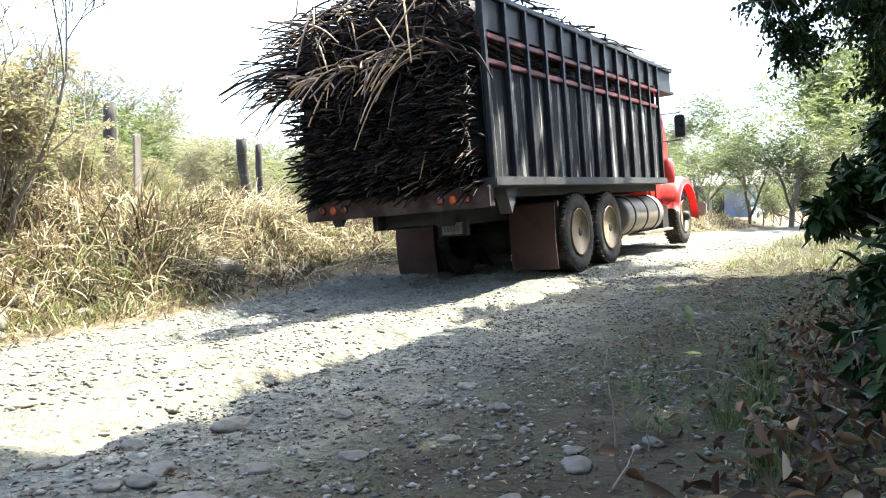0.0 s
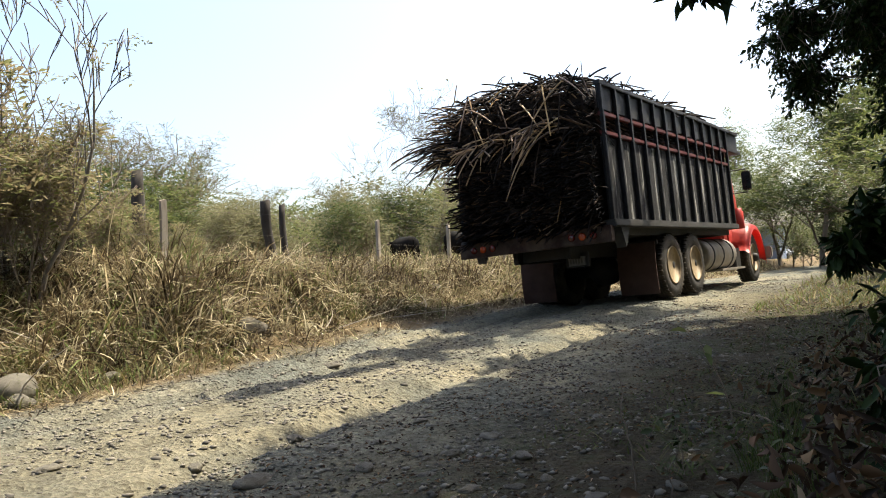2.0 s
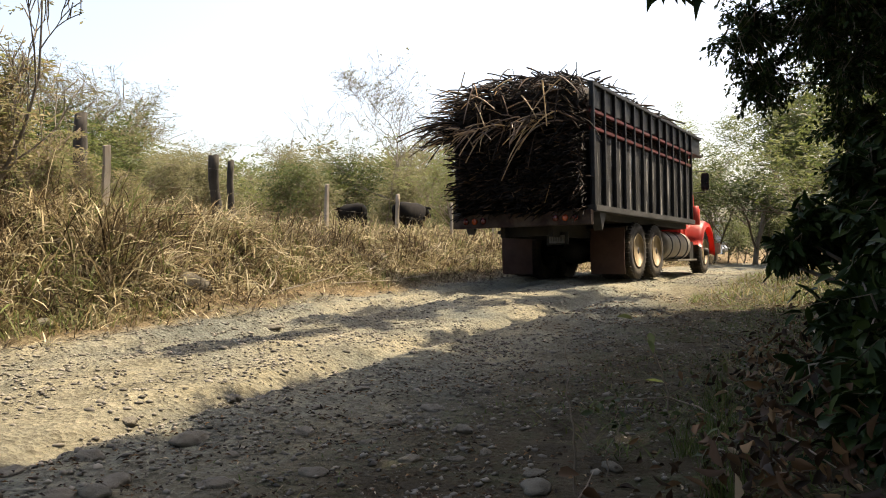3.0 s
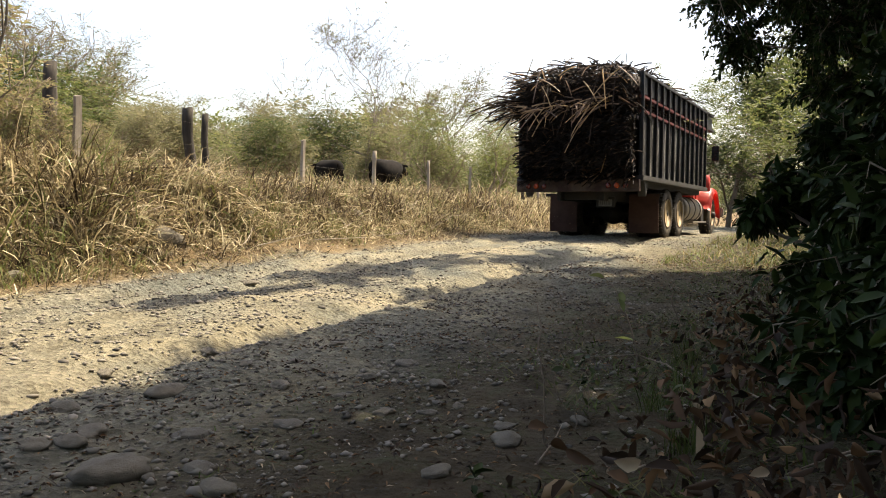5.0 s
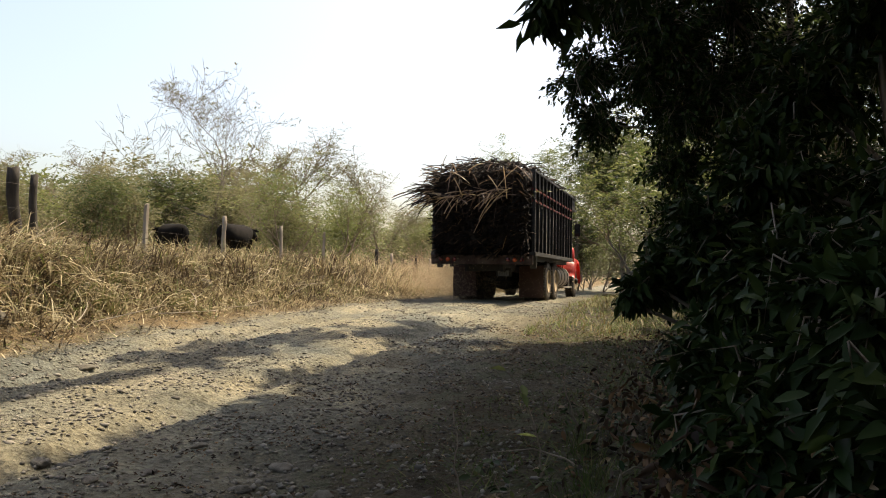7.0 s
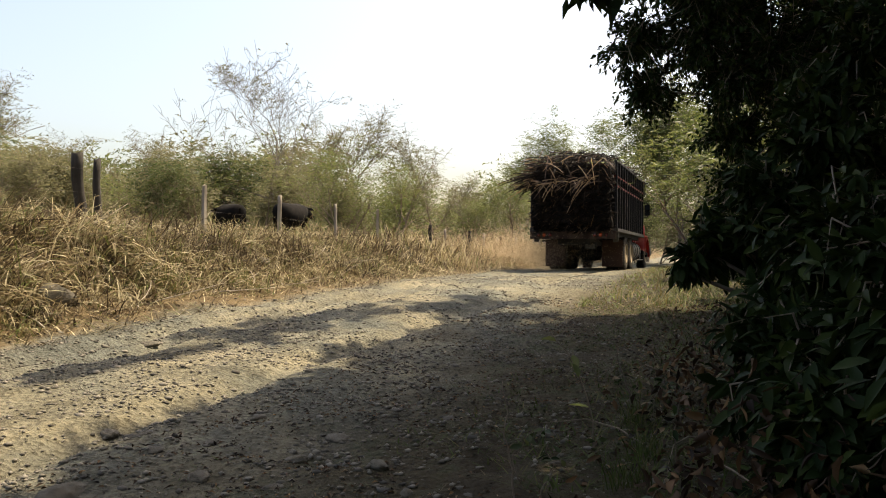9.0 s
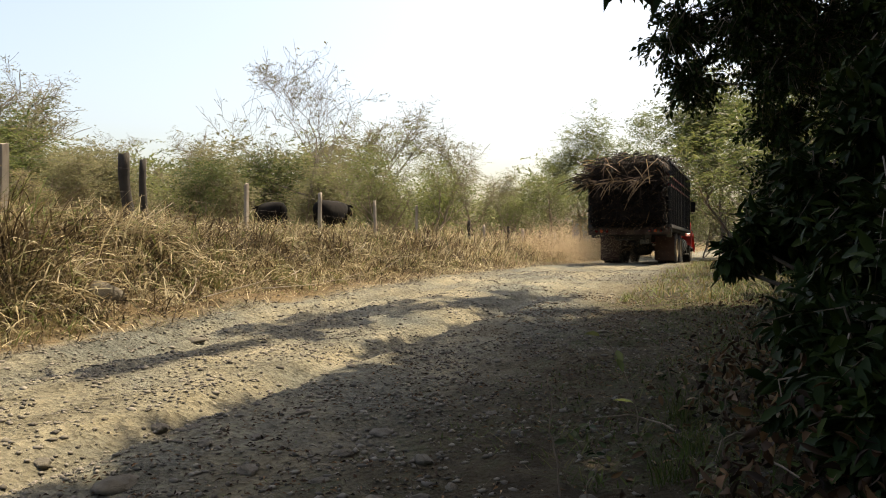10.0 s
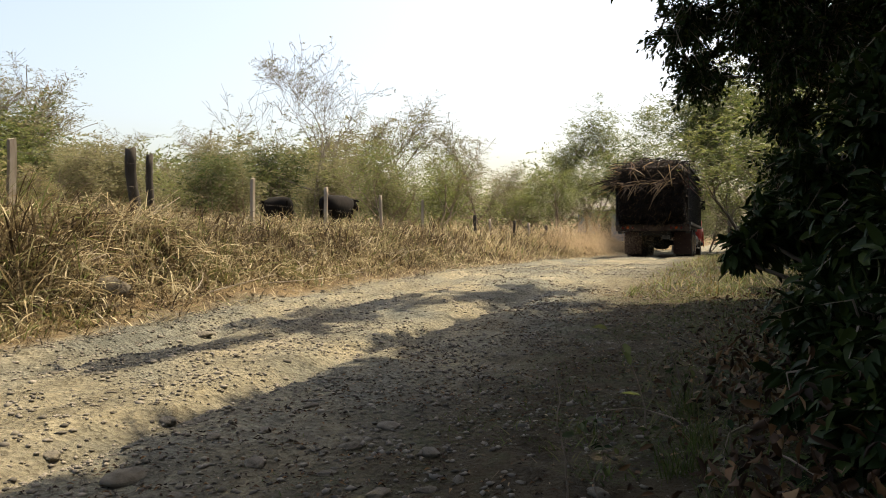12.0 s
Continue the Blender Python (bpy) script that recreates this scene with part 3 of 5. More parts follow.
def build_litter():
    x, y = scatter(17000, -10.5, 2, 4.6, 8.5)
    s, l = road_sl(x, y)
    keep = rng.random(len(x)) < step(l, 4.7, 6.3)
    x, y = x[keep], y[keep]
    C = np.stack([x, y, ground_z(x, y) + rng.uniform(0.005, 0.075, len(x))], 1)
    D = unit(len(x)) * (1, 1, 0.6)
    N = unit(len(x)) * 0.9 + (0, 0, 1)
    ln = 0.022 + 0.055 * rng.random(len(x)) ** 1.6
    ob = leaf_sheet("leaf_litter", C, D, N, ln, ln * rng.uniform(0.3, 0.6, len(x)), M_LITTER, fold=0.45, fine=True)
    tagged(ob, "brown fallen leaves under the roadside trees", "leaves", kind="stuff")
    # dead leaves still on broken twigs, standing up from the litter
    hx, hy = scatter(100, -7.6, -2.8, 5.35, 6.8)
    pick = rng.integers(0, len(hx), 2200)
    up = rng.uniform(0.02, 0.36, len(pick))
    x, y = hx[pick] + rng.normal(size=len(pick)) * 0.1, hy[pick] + rng.normal(size=len(pick)) * 0.1
    C = np.stack([x, y, ground_z(x, y) + up], 1)
    ob = leaf_sheet("dead_foliage", C, unit(len(x)) + (0, 0, -0.5), unit(len(x)), rng.uniform(0.03, 0.085, len(x)), rng.uniform(0.01, 0.035, len(x)), M_LITTER, fold=0.5, fine=True)
    tagged(ob, "withered brown leaves hanging on broken twigs", "leaves", kind="stuff")
    x, y = scatter(15000, -9.5, 3, 3.0, 6.2, 0.36, 0.5, 71)
    C = np.stack([x, y, ground_z(x, y) + 0.008], 1)
    ob = leaf_sheet("leaf_litter", C, unit(len(x)) * (1, 1, 0.2), unit(len(x)) * 0.5 + (0, 0, 1), rng.uniform(0.012, 0.042, len(x)), rng.uniform(0.004, 0.014, len(x)), M_LITTER, fold=0.5)
    tagged(ob, "small dry leaf scraps on the road's shoulder", "leaves", kind="stuff")
    x, y = scatter(5000, -9.5, 4, 3.4, 6.4, 0.4, 0.6, 73)
    ob = blades("straw_litter", x, y, rng.uniform(0.015, 0.05, len(x)), rng.uniform(0.003, 0.006, len(x)), 2.0, M_DRY_DARK, droop=0.9)
    tagged(ob, "bits of dead grass strewn on the verge", "straw", kind="stuff")


build_litter()


# ---- weeds at the verge ----
def sprig(name, label, x, y, points, leaves, leaf, mat, seed, radius=0.004):
    """A stem through the given points (offsets from its root) with leaves along its upper part."""
    z = float(ground_z(x, y))
    ob = thing(name, label, "weed", pose(x, y, z))
    r = np.random.default_rng(seed)
    P = np.array([(0, 0, -0.03)] + points, dtype=float)
    t = np.linspace(0, len(P) - 1, 14)
    Q = np.stack([np.interp(t, np.arange(len(P)), P[:, k]) for k in range(3)], 1) + r.normal(size=(14, 3)) * 0.004
    V, F = tubes([[(q, radius * (1 - 0.7 * k / 13)) for k, q in enumerate(Q)]], 6)
    sheet("stem", V, F, M_BARK, ob, True)
    if leaves:
        pick = r.integers(5, 14, leaves)
        C = Q[pick]
        ln = leaf * r.uniform(0.6, 1.2, leaves)
        leaf_sheet("foliage", C, r.normal(size=(leaves, 3)) * (1, 1, 0.5) + (0, 0, -0.2), r.normal(size=(leaves, 3)) * 0.5 + (0, 0, 1), ln, ln * 0.5, mat, ob, fine=True)
    return ob


def build_weeds():
    sprig("weed_stalk", "thin dry upright stalk at the road's shoulder", 0.55, 2.15, [(-0.01, 0, 0.2), (-0.03, 0.02, 0.35), (-0.04, 0.03, 0.5)], 0, 0.05, M_LEAF_NEAR, 1)
    sprig("weed_stalk", "arching dry twig with a few green leaves", 1.15, 2.95, [(-0.02, 0, 0.2), (-0.1, 0.0, 0.42), (-0.2, 0.02, 0.55)], 4, 0.09, M_LEAF_ACACIA, 2)
    sprig("weed_stalk", "bare curved twig sticking up from the verge", 1.75, 3.6, [(-0.15, 0, 0.15), (-0.22, 0, 0.32), (-0.2, 0, 0.42)], 0, 0.05, M_LEAF_NEAR, 3, 0.006)
    r = np.random.default_rng(6)
    for k in range(16):
        s, l = r.uniform(-7.6, -3), r.uniform(4.7, 5.6)
        x, y = road_xy(s, l)
        h = r.uniform(0.12, 0.35)
        sprig("weed", "small green leafy weed among fallen leaves", x, y, [(r.normal() * 0.03, r.normal() * 0.03, h * 0.5), (r.normal() * 0.06, r.normal() * 0.06, h)], 11, 0.045, M_LEAF_NEAR if k % 3 else M_LEAF_MID, 20 + k, 0.003)
    twigs = []
    for k in range(70):
        s, l = r.uniform(-9, -1), r.uniform(4.9, 7.5)
        x, y = road_xy(s, l)
        a, ln = r.uniform(0, 6.28), r.uniform(0.15, 0.6)
        z = float(ground_z(x, y)) + 0.02
        twigs.append([((x + ln * f * math.cos(a + 0.5 * f), y + ln * f * math.sin(a + 0.5 * f), z + 0.06 * math.sin(3 * f + k)), 0.005 * (1.2 - f)) for f in (0, 0.3, 0.6, 1.0)])
    V, F = tubes(twigs, 5)
    tagged(sheet("twig_litter", V, F, M_BARK), "fallen twigs lying among the dead leaves", "twigs", kind="stuff")
    # dark tufts
    hx, hy = [], []
    for cx, cy in ((1.12, 2.55), (1.35, 2.9), (1.0, 1.95), (1.6, 3.5)):
        hx.append(cx + r.normal(size=110) * 0.05)
        hy.append(cy + r.normal(size=110) * 0.05)
    hx, hy = np.concatenate(hx), np.concatenate(hy)
    tagged(blades("grass_tuft", hx, hy, rng.uniform(0.08, 0.24, len(hx)), rng.uniform(0.002, 0.005, len(hx)), 0.5, M_GREEN), "dark tufts of fine grass beside the litter", "grass", kind="stuff")


build_weeds()


# ---- fence ----
def post(l, s, top, radius, dark=False, lean=(0, 0), square=False, group="posts of the wire fence"):
    x, y = road_xy(s, l)
    z0 = float(ground_z(x, y)) - 0.25
    h = top - z0
    bm = bmesh.new()
    n, rings = (4 if square else 9), 9
    last = None
    for k in range(rings):
        f = k / (rings - 1)
        ring = []
        for i in range(n):
            a = 2 * math.pi * (i + 0.5) / n
            r = radius * (1.0 - 0.08 * f) * (1 + (0.05 if square else 0.22) * noise.noise(Vector((math.cos(a) * 1.2, math.sin(a) * 1.2, f * h * 2.2 + s * 7))))
            off = Vector((noise.noise(Vector((f * 2, s, l))), noise.noise(Vector((s, f * 2, l + 4))), 0)) * (0.02 if not dark else 0.045)
            ring.append(bm.verts.new(Vector((r * math.cos(a), r * math.sin(a), f * h + (0.03 * noise.noise(Vector((a, s, 3))) if k == rings - 1 else 0))) + off))
        if last:
            for i in range(n):
                bm.faces.new((last[i], last[(i + 1) % n], ring[(i + 1) % n], ring[i]))
        else:
            bm.faces.new(ring)
        last = ring
    bm.faces.new(last)
    ob = part("fence_post", bm, M_POST_DARK if dark else M_POST, smooth=not square, m=pose(x, y, z0, lean[0], lean[1], s * 40))
    tagged(ob, "thick dark charred trunk used as a fence post" if dark else "grey weathered wooden fence post in dry grass", "fence post", group)
    return Vector((x, y, top))


def build_fence():
    tops = []
    for s, top, r, dark, sq in [(-3.6, 2.15, 0.055, False, False), (-1.17, 2.12, 0.06, False, True), (1.1, 2.16, 0.055, True, False), (3.6, 1.98, 0.045, False, True),
                                (6.1, 1.97, 0.045, False, False), (8.6, 1.93, 0.04, False, False), (11.1, 1.93, 0.05, False, True), (14.2, 1.6, 0.055, True, False), (15.6, 1.5, 0.045, False, False),
                                (18.3, 1.5, 0.05, True, False), (20.2, 1.45, 0.05, False, False), (22.8, 1.4, 0.06, True, False), (25.4, 1.35, 0.05, False, False), (28, 1.3, 0.05, False, False)]:
        tops.append(post(-2.7 if s < 12 else -2.3, s, top, r, dark, square=sq))
    post(-3.07, 1.23, 2.27, 0.085, True, (2, -5))
    post(-4.31, -0.41, 2.78, 0.1, True, (0, 2))
    for down in (0.12, 0.45, 0.8):
        V, F = tubes([[(np.array(p) - (0, 0, down + 0.02 * (k % 3)), 0.0014) for k, p in enumerate(tops)]], 4)
        w = sheet("fence_wire", V, F, M_WIRE)
        tagged(w, "thin rusty wire strung along the fence posts", "wire", "wires of the fence")


build_fence()


# ---- trees ----
def far_leaves(name, C, D, N, length, width, mat, parent=None):
    """Plain pointed leaves, two triangles each, for trees far off."""
    D = D / (np.linalg.norm(D, axis=1)[:, None] + 1e-9)
    S = np.cross(D, N)
    S /= np.linalg.norm(S, axis=1)[:, None] + 1e-9
    up = np.cross(S, D)
    L, W = length[:, None], width[:, None]
    n = len(C)
    V = np.stack([C, C + D * L * 0.5 - S * W * 0.5 + up * W * 0.2, C + D * L, C + D * L * 0.5 + S * W * 0.5 + up * W * 0.2], 1).reshape(-1, 3)
    F = (np.arange(n)[:, None, None] * 4 + np.array([(0, 1, 2), (0, 2, 3)])[None]).reshape(-1, 3)
    return sheet(name, V, F, mat, parent)


def grow(base, height, spread, seed, levels=3, first=0.3, kids=5, radius=None, up=0.5, wob=0.12, trunk_lean=(0, 0)):
    """Paths of a trunk and its limbs, and the ends where leaves sit."""
    r = np.random.default_rng(seed)
    radius = radius or height * 0.018
    paths, ends = [], []

    def limb(p, d, length, rad, level):
        n = (6, 5, 4, 3, 3)[level]
        pts, q, dd = [(p.copy(), rad)], p.copy(), d.copy()
        for k in range(1, n + 1):
            dd = dd + r.normal(size=3) * wob
            dd[2] += 0.04 if level else 0.02
            dd /= np.linalg.norm(dd)
            q = q + dd * length / n
            pts.append((q.copy(), rad * (1 - 0.75 * k / n)))
        paths.append(pts)
        if level >= levels - 1:
            ends.extend(pt for pt, _ in pts[2:])
        if level < levels:
            m = kids if level < 2 else max(3, kids - 2)
            for j in range(m):
                f = first + (1 - first) * (j + r.random()) / m if level == 0 else 0.25 + 0.75 * (j + r.random()) / m
                i = min(int(f * n), n - 1)
                at, rr = pts[i][0] + (pts[i + 1][0] - pts[i][0]) * (f * n - i), pts[i][1] * 0.62
                a = r.uniform(0, 2 * np.pi)
                out = np.array([np.cos(a), np.sin(a), 0.0])
                nd = dd * (0.25 + 0.2 * r.random()) + out * (0.75 if level == 0 else 0.6) + np.array([0, 0, up * r.uniform(0.3, 1.1)])
                nd /= np.linalg.norm(nd)
                limb(at, nd, (spread if level == 0 else length * 0.58) * r.uniform(0.7, 1.15) * (1 - 0.35 * f if level == 0 else 1), rr, level + 1)

    limb(np.array(base, dtype=float), np.array([trunk_lean[0], trunk_lean[1], 1.0]), height * 0.8, radius, 0)
    return paths, np.array(ends)


def tree(name, label, height, spread, seed, leaves, leaf, mat, bark, levels=3, kids=5, first=0.3, puff=0.35, up=0.5, radius=None, flat=1.0, category="tree", narrow=0.42, wob=0.12, thin=0.004):
    ob = thing(name, label, category)
    paths, ends = grow((0, 0, -0.2), height, spread, seed, levels, first, kids, radius, up, wob)
    V, F = tubes([[(q, max(rr, thin)) for q, rr in path] for path in paths], 4 if leaves < 3000 else 3)
    sheet("trunk", V, F, bark, ob, smooth=True)
    if leaves:
        # feathery sprays: leaves in two ranks along thin shoots that leave the limbs' ends
        per = 12
        m = max(1, leaves // per)
        base = ends[rng.integers(0, len(ends), m)] + np.clip(rng.normal(size=(m, 3)), -1.5, 1.5) * puff * np.array([0.45, 0.45, 0.3])
        a = rng.uniform(0, 2 * np.pi, m)
        axis = np.stack([np.cos(a), np.sin(a), rng.normal(size=m) * 0.35 * flat + 0.12], 1)
        perp = np.stack([-np.sin(a), np.cos(a), np.zeros(m)], 1)
        reach = puff * rng.uniform(0.6, 1.7, m) + leaf
        f = (np.arange(per) + 0.5) / per
        sgn = np.where(np.arange(per) % 2, 1.0, -1.0)
        C = base[:, None] + axis[:, None] * (reach[:, None] * f)[..., None]
        C[..., 2] -= (reach[:, None] * 0.35 * f ** 2)
        C = C.reshape(-1, 3) + rng.normal(size=(m * per, 3)) * leaf * 0.18
        D = (axis[:, None] * 0.5 + perp[:, None] * sgn[None, :, None]).reshape(-1, 3) + rng.normal(size=(m * per, 3)) * 0.3
        N = unit(m * per) * 0.6 + (0, 0, 1)
        ln = leaf * rng.uniform(0.6, 1.4, m * per)
        far_leaves("crown", C, D, N, ln, ln * narrow, mat, ob)
    return ob


def put(ob, x, y, turn=0, size=1.0, sink=0.0):
    ob.matrix_basis = pose(x, y, float(ground_z(x, y)) - sink, 0, 0, turn)
    ob.scale = (size, size, size)
    return ob


def again(ob, x, y, turn, size):
    c = copy_thing(ob, pose(x, y, float(ground_z(x, y)), 0, 0, turn))
    c.scale = (size, size, size)
    return c


def polar(bearing, dist):
    a = radians(bearing)
    return -0.1 + dist * math.sin(a), -0.3 + dist * math.cos(a)


def build_trees():
    # thin half-bare tree behind the cattle
    t = tree("bare_tree", "slender half-bare tree with few pale leaves", 5.9, 3.5, 5, 3400, 0.075, M_LEAF_PALE, M_BARK_GREY, 4, 6, 0.2, 0.16, 0.55, 0.075, wob=0.2, thin=0.0055)
    put(t, *polar(-0.8, 27))
    again(t, *polar(-23.5, 30), 100, 0.95)
    again(t, *polar(-16, 44), 220, 0.8)
    t = tree("bare_tree", "leafless grey sapling with upright twigs", 3.6, 1.2, 8, 240, 0.06, M_LEAF_PALE, M_BARK_GREY, 3, 5, 0.15, 0.1, 1.6, 0.03, wob=0.12, thin=0.006)
    put(t, *polar(-28.0, 9.6))
    again(t, *polar(-29.6, 9.0), 130, 1.05)
    again(t, *polar(-31.5, 9.4), 250, 1.1)
    again(t, *polar(-14.5, 40), 30, 1.3)
    d = tree("shrub", "brownish leafy shrub standing in the bank grass", 1.9, 0.9, 41, 2200, 0.09, M_WEED, M_BARK, 3, 7, 0.08, 0.2, 1.1, 0.02, category="shrub", narrow=0.3)
    put(d, *polar(-28.6, 9.4), 0, 1.05)
    for be, dd, sz in ((-27.2, 10.2, 0.85), (-30.2, 8.9, 1.0), (-33, 8.6, 1.1), (-35.5, 8.3, 1.2), (-25.6, 10.8, 0.62), (-31.5, 10.5, 0.9), (-22.6, 11.8, 0.55), (-19.5, 12.8, 0.5), (-29.2, 11.5, 0.85)):
        again(d, *polar(be, dd), be * 77, sz)
    # round scrub behind the fence
    b = tree("bush", "dense dusty green thorny bush behind the fence, paled for haze", 2.6, 1.6, 12, 5200, 0.1, M_LEAF_PALE, M_BARK, 2, 8, 0.05, 0.45, 0.5, 0.05, category="bush", narrow=0.36)
    put(b, *polar(-19, 18), 0, 0.75)
    b2 = tree("bush", "yellow-green feathery bush beside the field", 3.0, 1.9, 15, 5600, 0.105, M_LEAF_ACACIA, M_BARK, 2, 8, 0.05, 0.5, 0.5, 0.05, category="bush", narrow=0.26)
    put(b2, *polar(3.6, 23), 0, 0.95)
    b3 = tree("bush", "dark green leafy bush in the scrub", 2.8, 1.7, 19, 5200, 0.105, M_LEAF_MID, M_BARK, 2, 8, 0.05, 0.45, 0.5, 0.05, category="bush", narrow=0.4)
    put(b3, *polar(-7.5, 25), 0, 0.9)
    r = np.random.default_rng(3)
    kinds = [b, b2, b3, b]
    for k in range(34):
        be = -44 + 52 * (k + r.random()) / 34
        d = r.uniform(20, 34) if be < -2 else r.uniform(27, 40)
        low = 0.72 if -18 < be < -8 else 1.0
        again(kinds[k % 4], *polar(be, d), r.uniform(0, 360), low * (r.uniform(0.95, 1.3) if be < -5 else r.uniform(0.9, 1.25)))
    # farther scrub, in coarser leaves
    far = [tree("bush", "hazy green scrub bush far behind the fence", 3.4, 2.2, 50 + k, 2400, 0.2, m, M_BARK, 2, 8, 0.05, 0.6, 0.5, 0.06, category="bush", narrow=0.4) for k, m in enumerate((M_LEAF_PALE, M_LEAF_ACACIA))]
    put(far[0], *polar(-12, 50))
    put(far[1], *polar(8, 52))
    for k in range(40):
        be = -46 + 62 * (k + r.random()) / 40
        again(far[k % 2], *polar(be, r.uniform(38, 75)), r.uniform(0, 360), (0.75 if -18 < be < -8 else 1.0) * (r.uniform(1.2, 1.7) if be < 4 else r.uniform(1.0, 1.4)))
    # undergrowth to the right of the road
    for be, d, sz in [(15, 48, 1.2), (17.5, 46, 1.3), (23.4, 47, 0.6), (27, 42, 1.2), (29, 34, 1.0), (31.5, 29, 1.1), (34, 25, 1.0), (36, 21, 1.0), (39, 18, 0.9), (42, 15, 0.9), (45, 12, 0.9), (13, 60, 1.6), (26, 60, 1.6), (19.4, 55, 0.8), (19.3, 44, 1.5), (16.2, 40, 1.2), (25.6, 46, 0.9), (21.2, 53, 0.9), (14, 42, 0.9), (25.2, 44.5, 1.3), (22.8, 48, 1.1), (23.8, 53, 1.2), (26.2, 52, 1.3)]:
        again(kinds[1 if be < 24 else int(d) % 3], *polar(be, d), be * 50, sz)
    # flat-topped trees
    a = tree("acacia_tree", "flat-topped thorn tree with feathery leaves", 5.2, 3.0, 23, 7500, 0.1, M_LEAF_PALE, M_BARK, 3, 6, 0.3, 0.34, 0.4, 0.09, flat=0.35, narrow=0.26, wob=0.16, thin=0.011)
    put(a, *polar(5.4, 33), 0, 1.12)
    again(a, *polar(10.6, 42), 80, 0.85)
    again(a, *polar(-8.6, 36), 200, 0.8)
    again(a, *polar(-22.3, 30), 140, 1.15)
    for k, (be, dd, sz) in enumerate(((-24.5, 29, 1.6), (-22.4, 28, 1.5), (-20.6, 30, 1.5), (-18.8, 31, 1.25), (-26.8, 27, 1.6), (-17.2, 33, 1.15))):
        again((b, b3, b)[k % 3], *polar(be, dd), be * 41, sz)
    again(a, *polar(-19.4, 31), 40, 1.1)
    again(a, *polar(-26.5, 30), 60, 1.2)
    again(a, *polar(-29.5, 33), 10, 1.3)
    again(a, *polar(1.0, 34), 300, 1.0)
    again(a, *polar(8.0, 36), 210, 1.0)
    again(a, *polar(-10.4, 34), 260, 0.85)
    again(a, *polar(13.2, 46), 20, 0.85)
    # large trees to the right of the road ahead
    g = tree("shade_tree", "broad yellow-green shade tree overhanging the road", 7.5, 4.4, 31, 23000, 0.18, M_LEAF_ACACIA, M_BARK, 3, 7, 0.1, 0.55, 0.4, 0.16, narrow=0.28)
    put(g, *polar(22.0, 48), 0, 1.0)
    g2 = tree("shade_tree", "dense dark green shade tree beside the road", 7.5, 4.0, 33, 23000, 0.18, M_LEAF_MID, M_BARK, 3, 7, 0.1, 0.5, 0.4, 0.16, narrow=0.36)
    put(g2, *polar(24.6, 43), 70, 1.05)
    again(g, *polar(18.6, 50), 70, 0.85)
    again(g2, *polar(28.5, 36), 160, 1.0)
    again(g, *polar(29.5, 30), 200, 0.85)
    again(g, *polar(33.5, 30), 250, 0.9)
    again(g2, *polar(38, 22), 20, 0.8)
    again(g2, *polar(44, 18), 200, 0.85)
    for be, dd, sz in ((33, 17, 1.0), (36, 13.5, 0.9), (34, 22, 1.1)):
        again(b2, *polar(be, dd), be * 31, sz)
    # outsized bushes added out of view, behind and beside the viewer, to block sky light
    for bx, by, sz in ((-8, -9, 2.8), (5, -6, 3.0), (-1, -8, 3.0), (9, -1, 3.0), (14, 2, 3.0), (11, 9, 2.3)):
        again(b3, bx, by, by * 50, sz)
    for bx, by, sz in ((1.8, -4.0, 1.9), (-3.2, -5.6, 2.0), (5.2, -2.6, 2.0), (-6.5, -6.0, 2.0), (3.2, -6.0, 2.4)):
        again(b3, bx, by, bx * 70, sz)


build_trees()


def near_tree(name, label, base, height, clumps, leaves, leaf, mat, seed, fine=False, ratio=(0.32, 0.44)):
    """A tree at the verge: trunk, limbs to the middles of the clumps, leaves in the clumps. Clumps: x, y, z, radius, share."""
    ob = thing(name, label, "tree")
    r = np.random.default_rng(seed)
    b = np.array(base, dtype=float)
    top = b + (0.1, 0.2, height)
    trunk = [(b + (top - b) * f + np.array([0.12 * math.sin(5 * f), 0.1 * math.cos(4 * f), 0]), 0.11 * (1 - 0.75 * f)) for f in np.linspace(0, 1, 9)]
    paths, C, D = [trunk], [], []
    total = sum(c[4] for c in clumps)
    for cx, cy, cz, cr, share in clumps:
        c = np.array([cx, cy, cz])
        f = np.clip((cz - b[2]) / height * 0.75, 0.15, 0.95)
        p0 = b + (top - b) * f
        mid = (p0 + c) / 2 + r.normal(size=3) * 0.12
        paths.append([(p0, 0.035), (mid, 0.025), (c, 0.012)])
        n = int(leaves * share / total)
        twigs = max(6, n // 28)
        for _ in range(twigs):
            v = r.normal(size=3)
            v /= np.linalg.norm(v)
            e = c + v * cr * r.random() ** 0.4 * np.array([1, 1, 0.9])
            m2 = (c + e) / 2 + r.normal(size=3) * 0.06 + (0, 0, 0.08)
            tip = e - (0, 0, 0.12 * cr)
            paths.append([(c, 0.008), (m2, 0.006), (tip, 0.002)])
            k = max(3, n // twigs)
            t = r.uniform(0.3, 1.0, k)[:, None]
            q = (1 - t) ** 2 * c + 2 * t * (1 - t) * m2 + t * t * tip
            C.append(q + r.normal(size=(k, 3)) * 0.03)
            D.append((e - c) / (np.linalg.norm(e - c) + 1e-6) * 0.5 + r.normal(size=(k, 3)) * 0.6 + (0, 0, -0.45))
    V, F = tubes(paths, 3)
    sheet("trunk", V, F, M_BARK, ob, smooth=True)
    C, D = np.concatenate(C), np.concatenate(D)
    n = len(C)
    ln = leaf * rng.uniform(0.6, 1.3, n)
    leaf_sheet("crown", C, D, unit(n) * 0.8 + (0, 0, 1), ln, ln * rng.uniform(*ratio, n), mat, ob, fine=fine)
    return ob


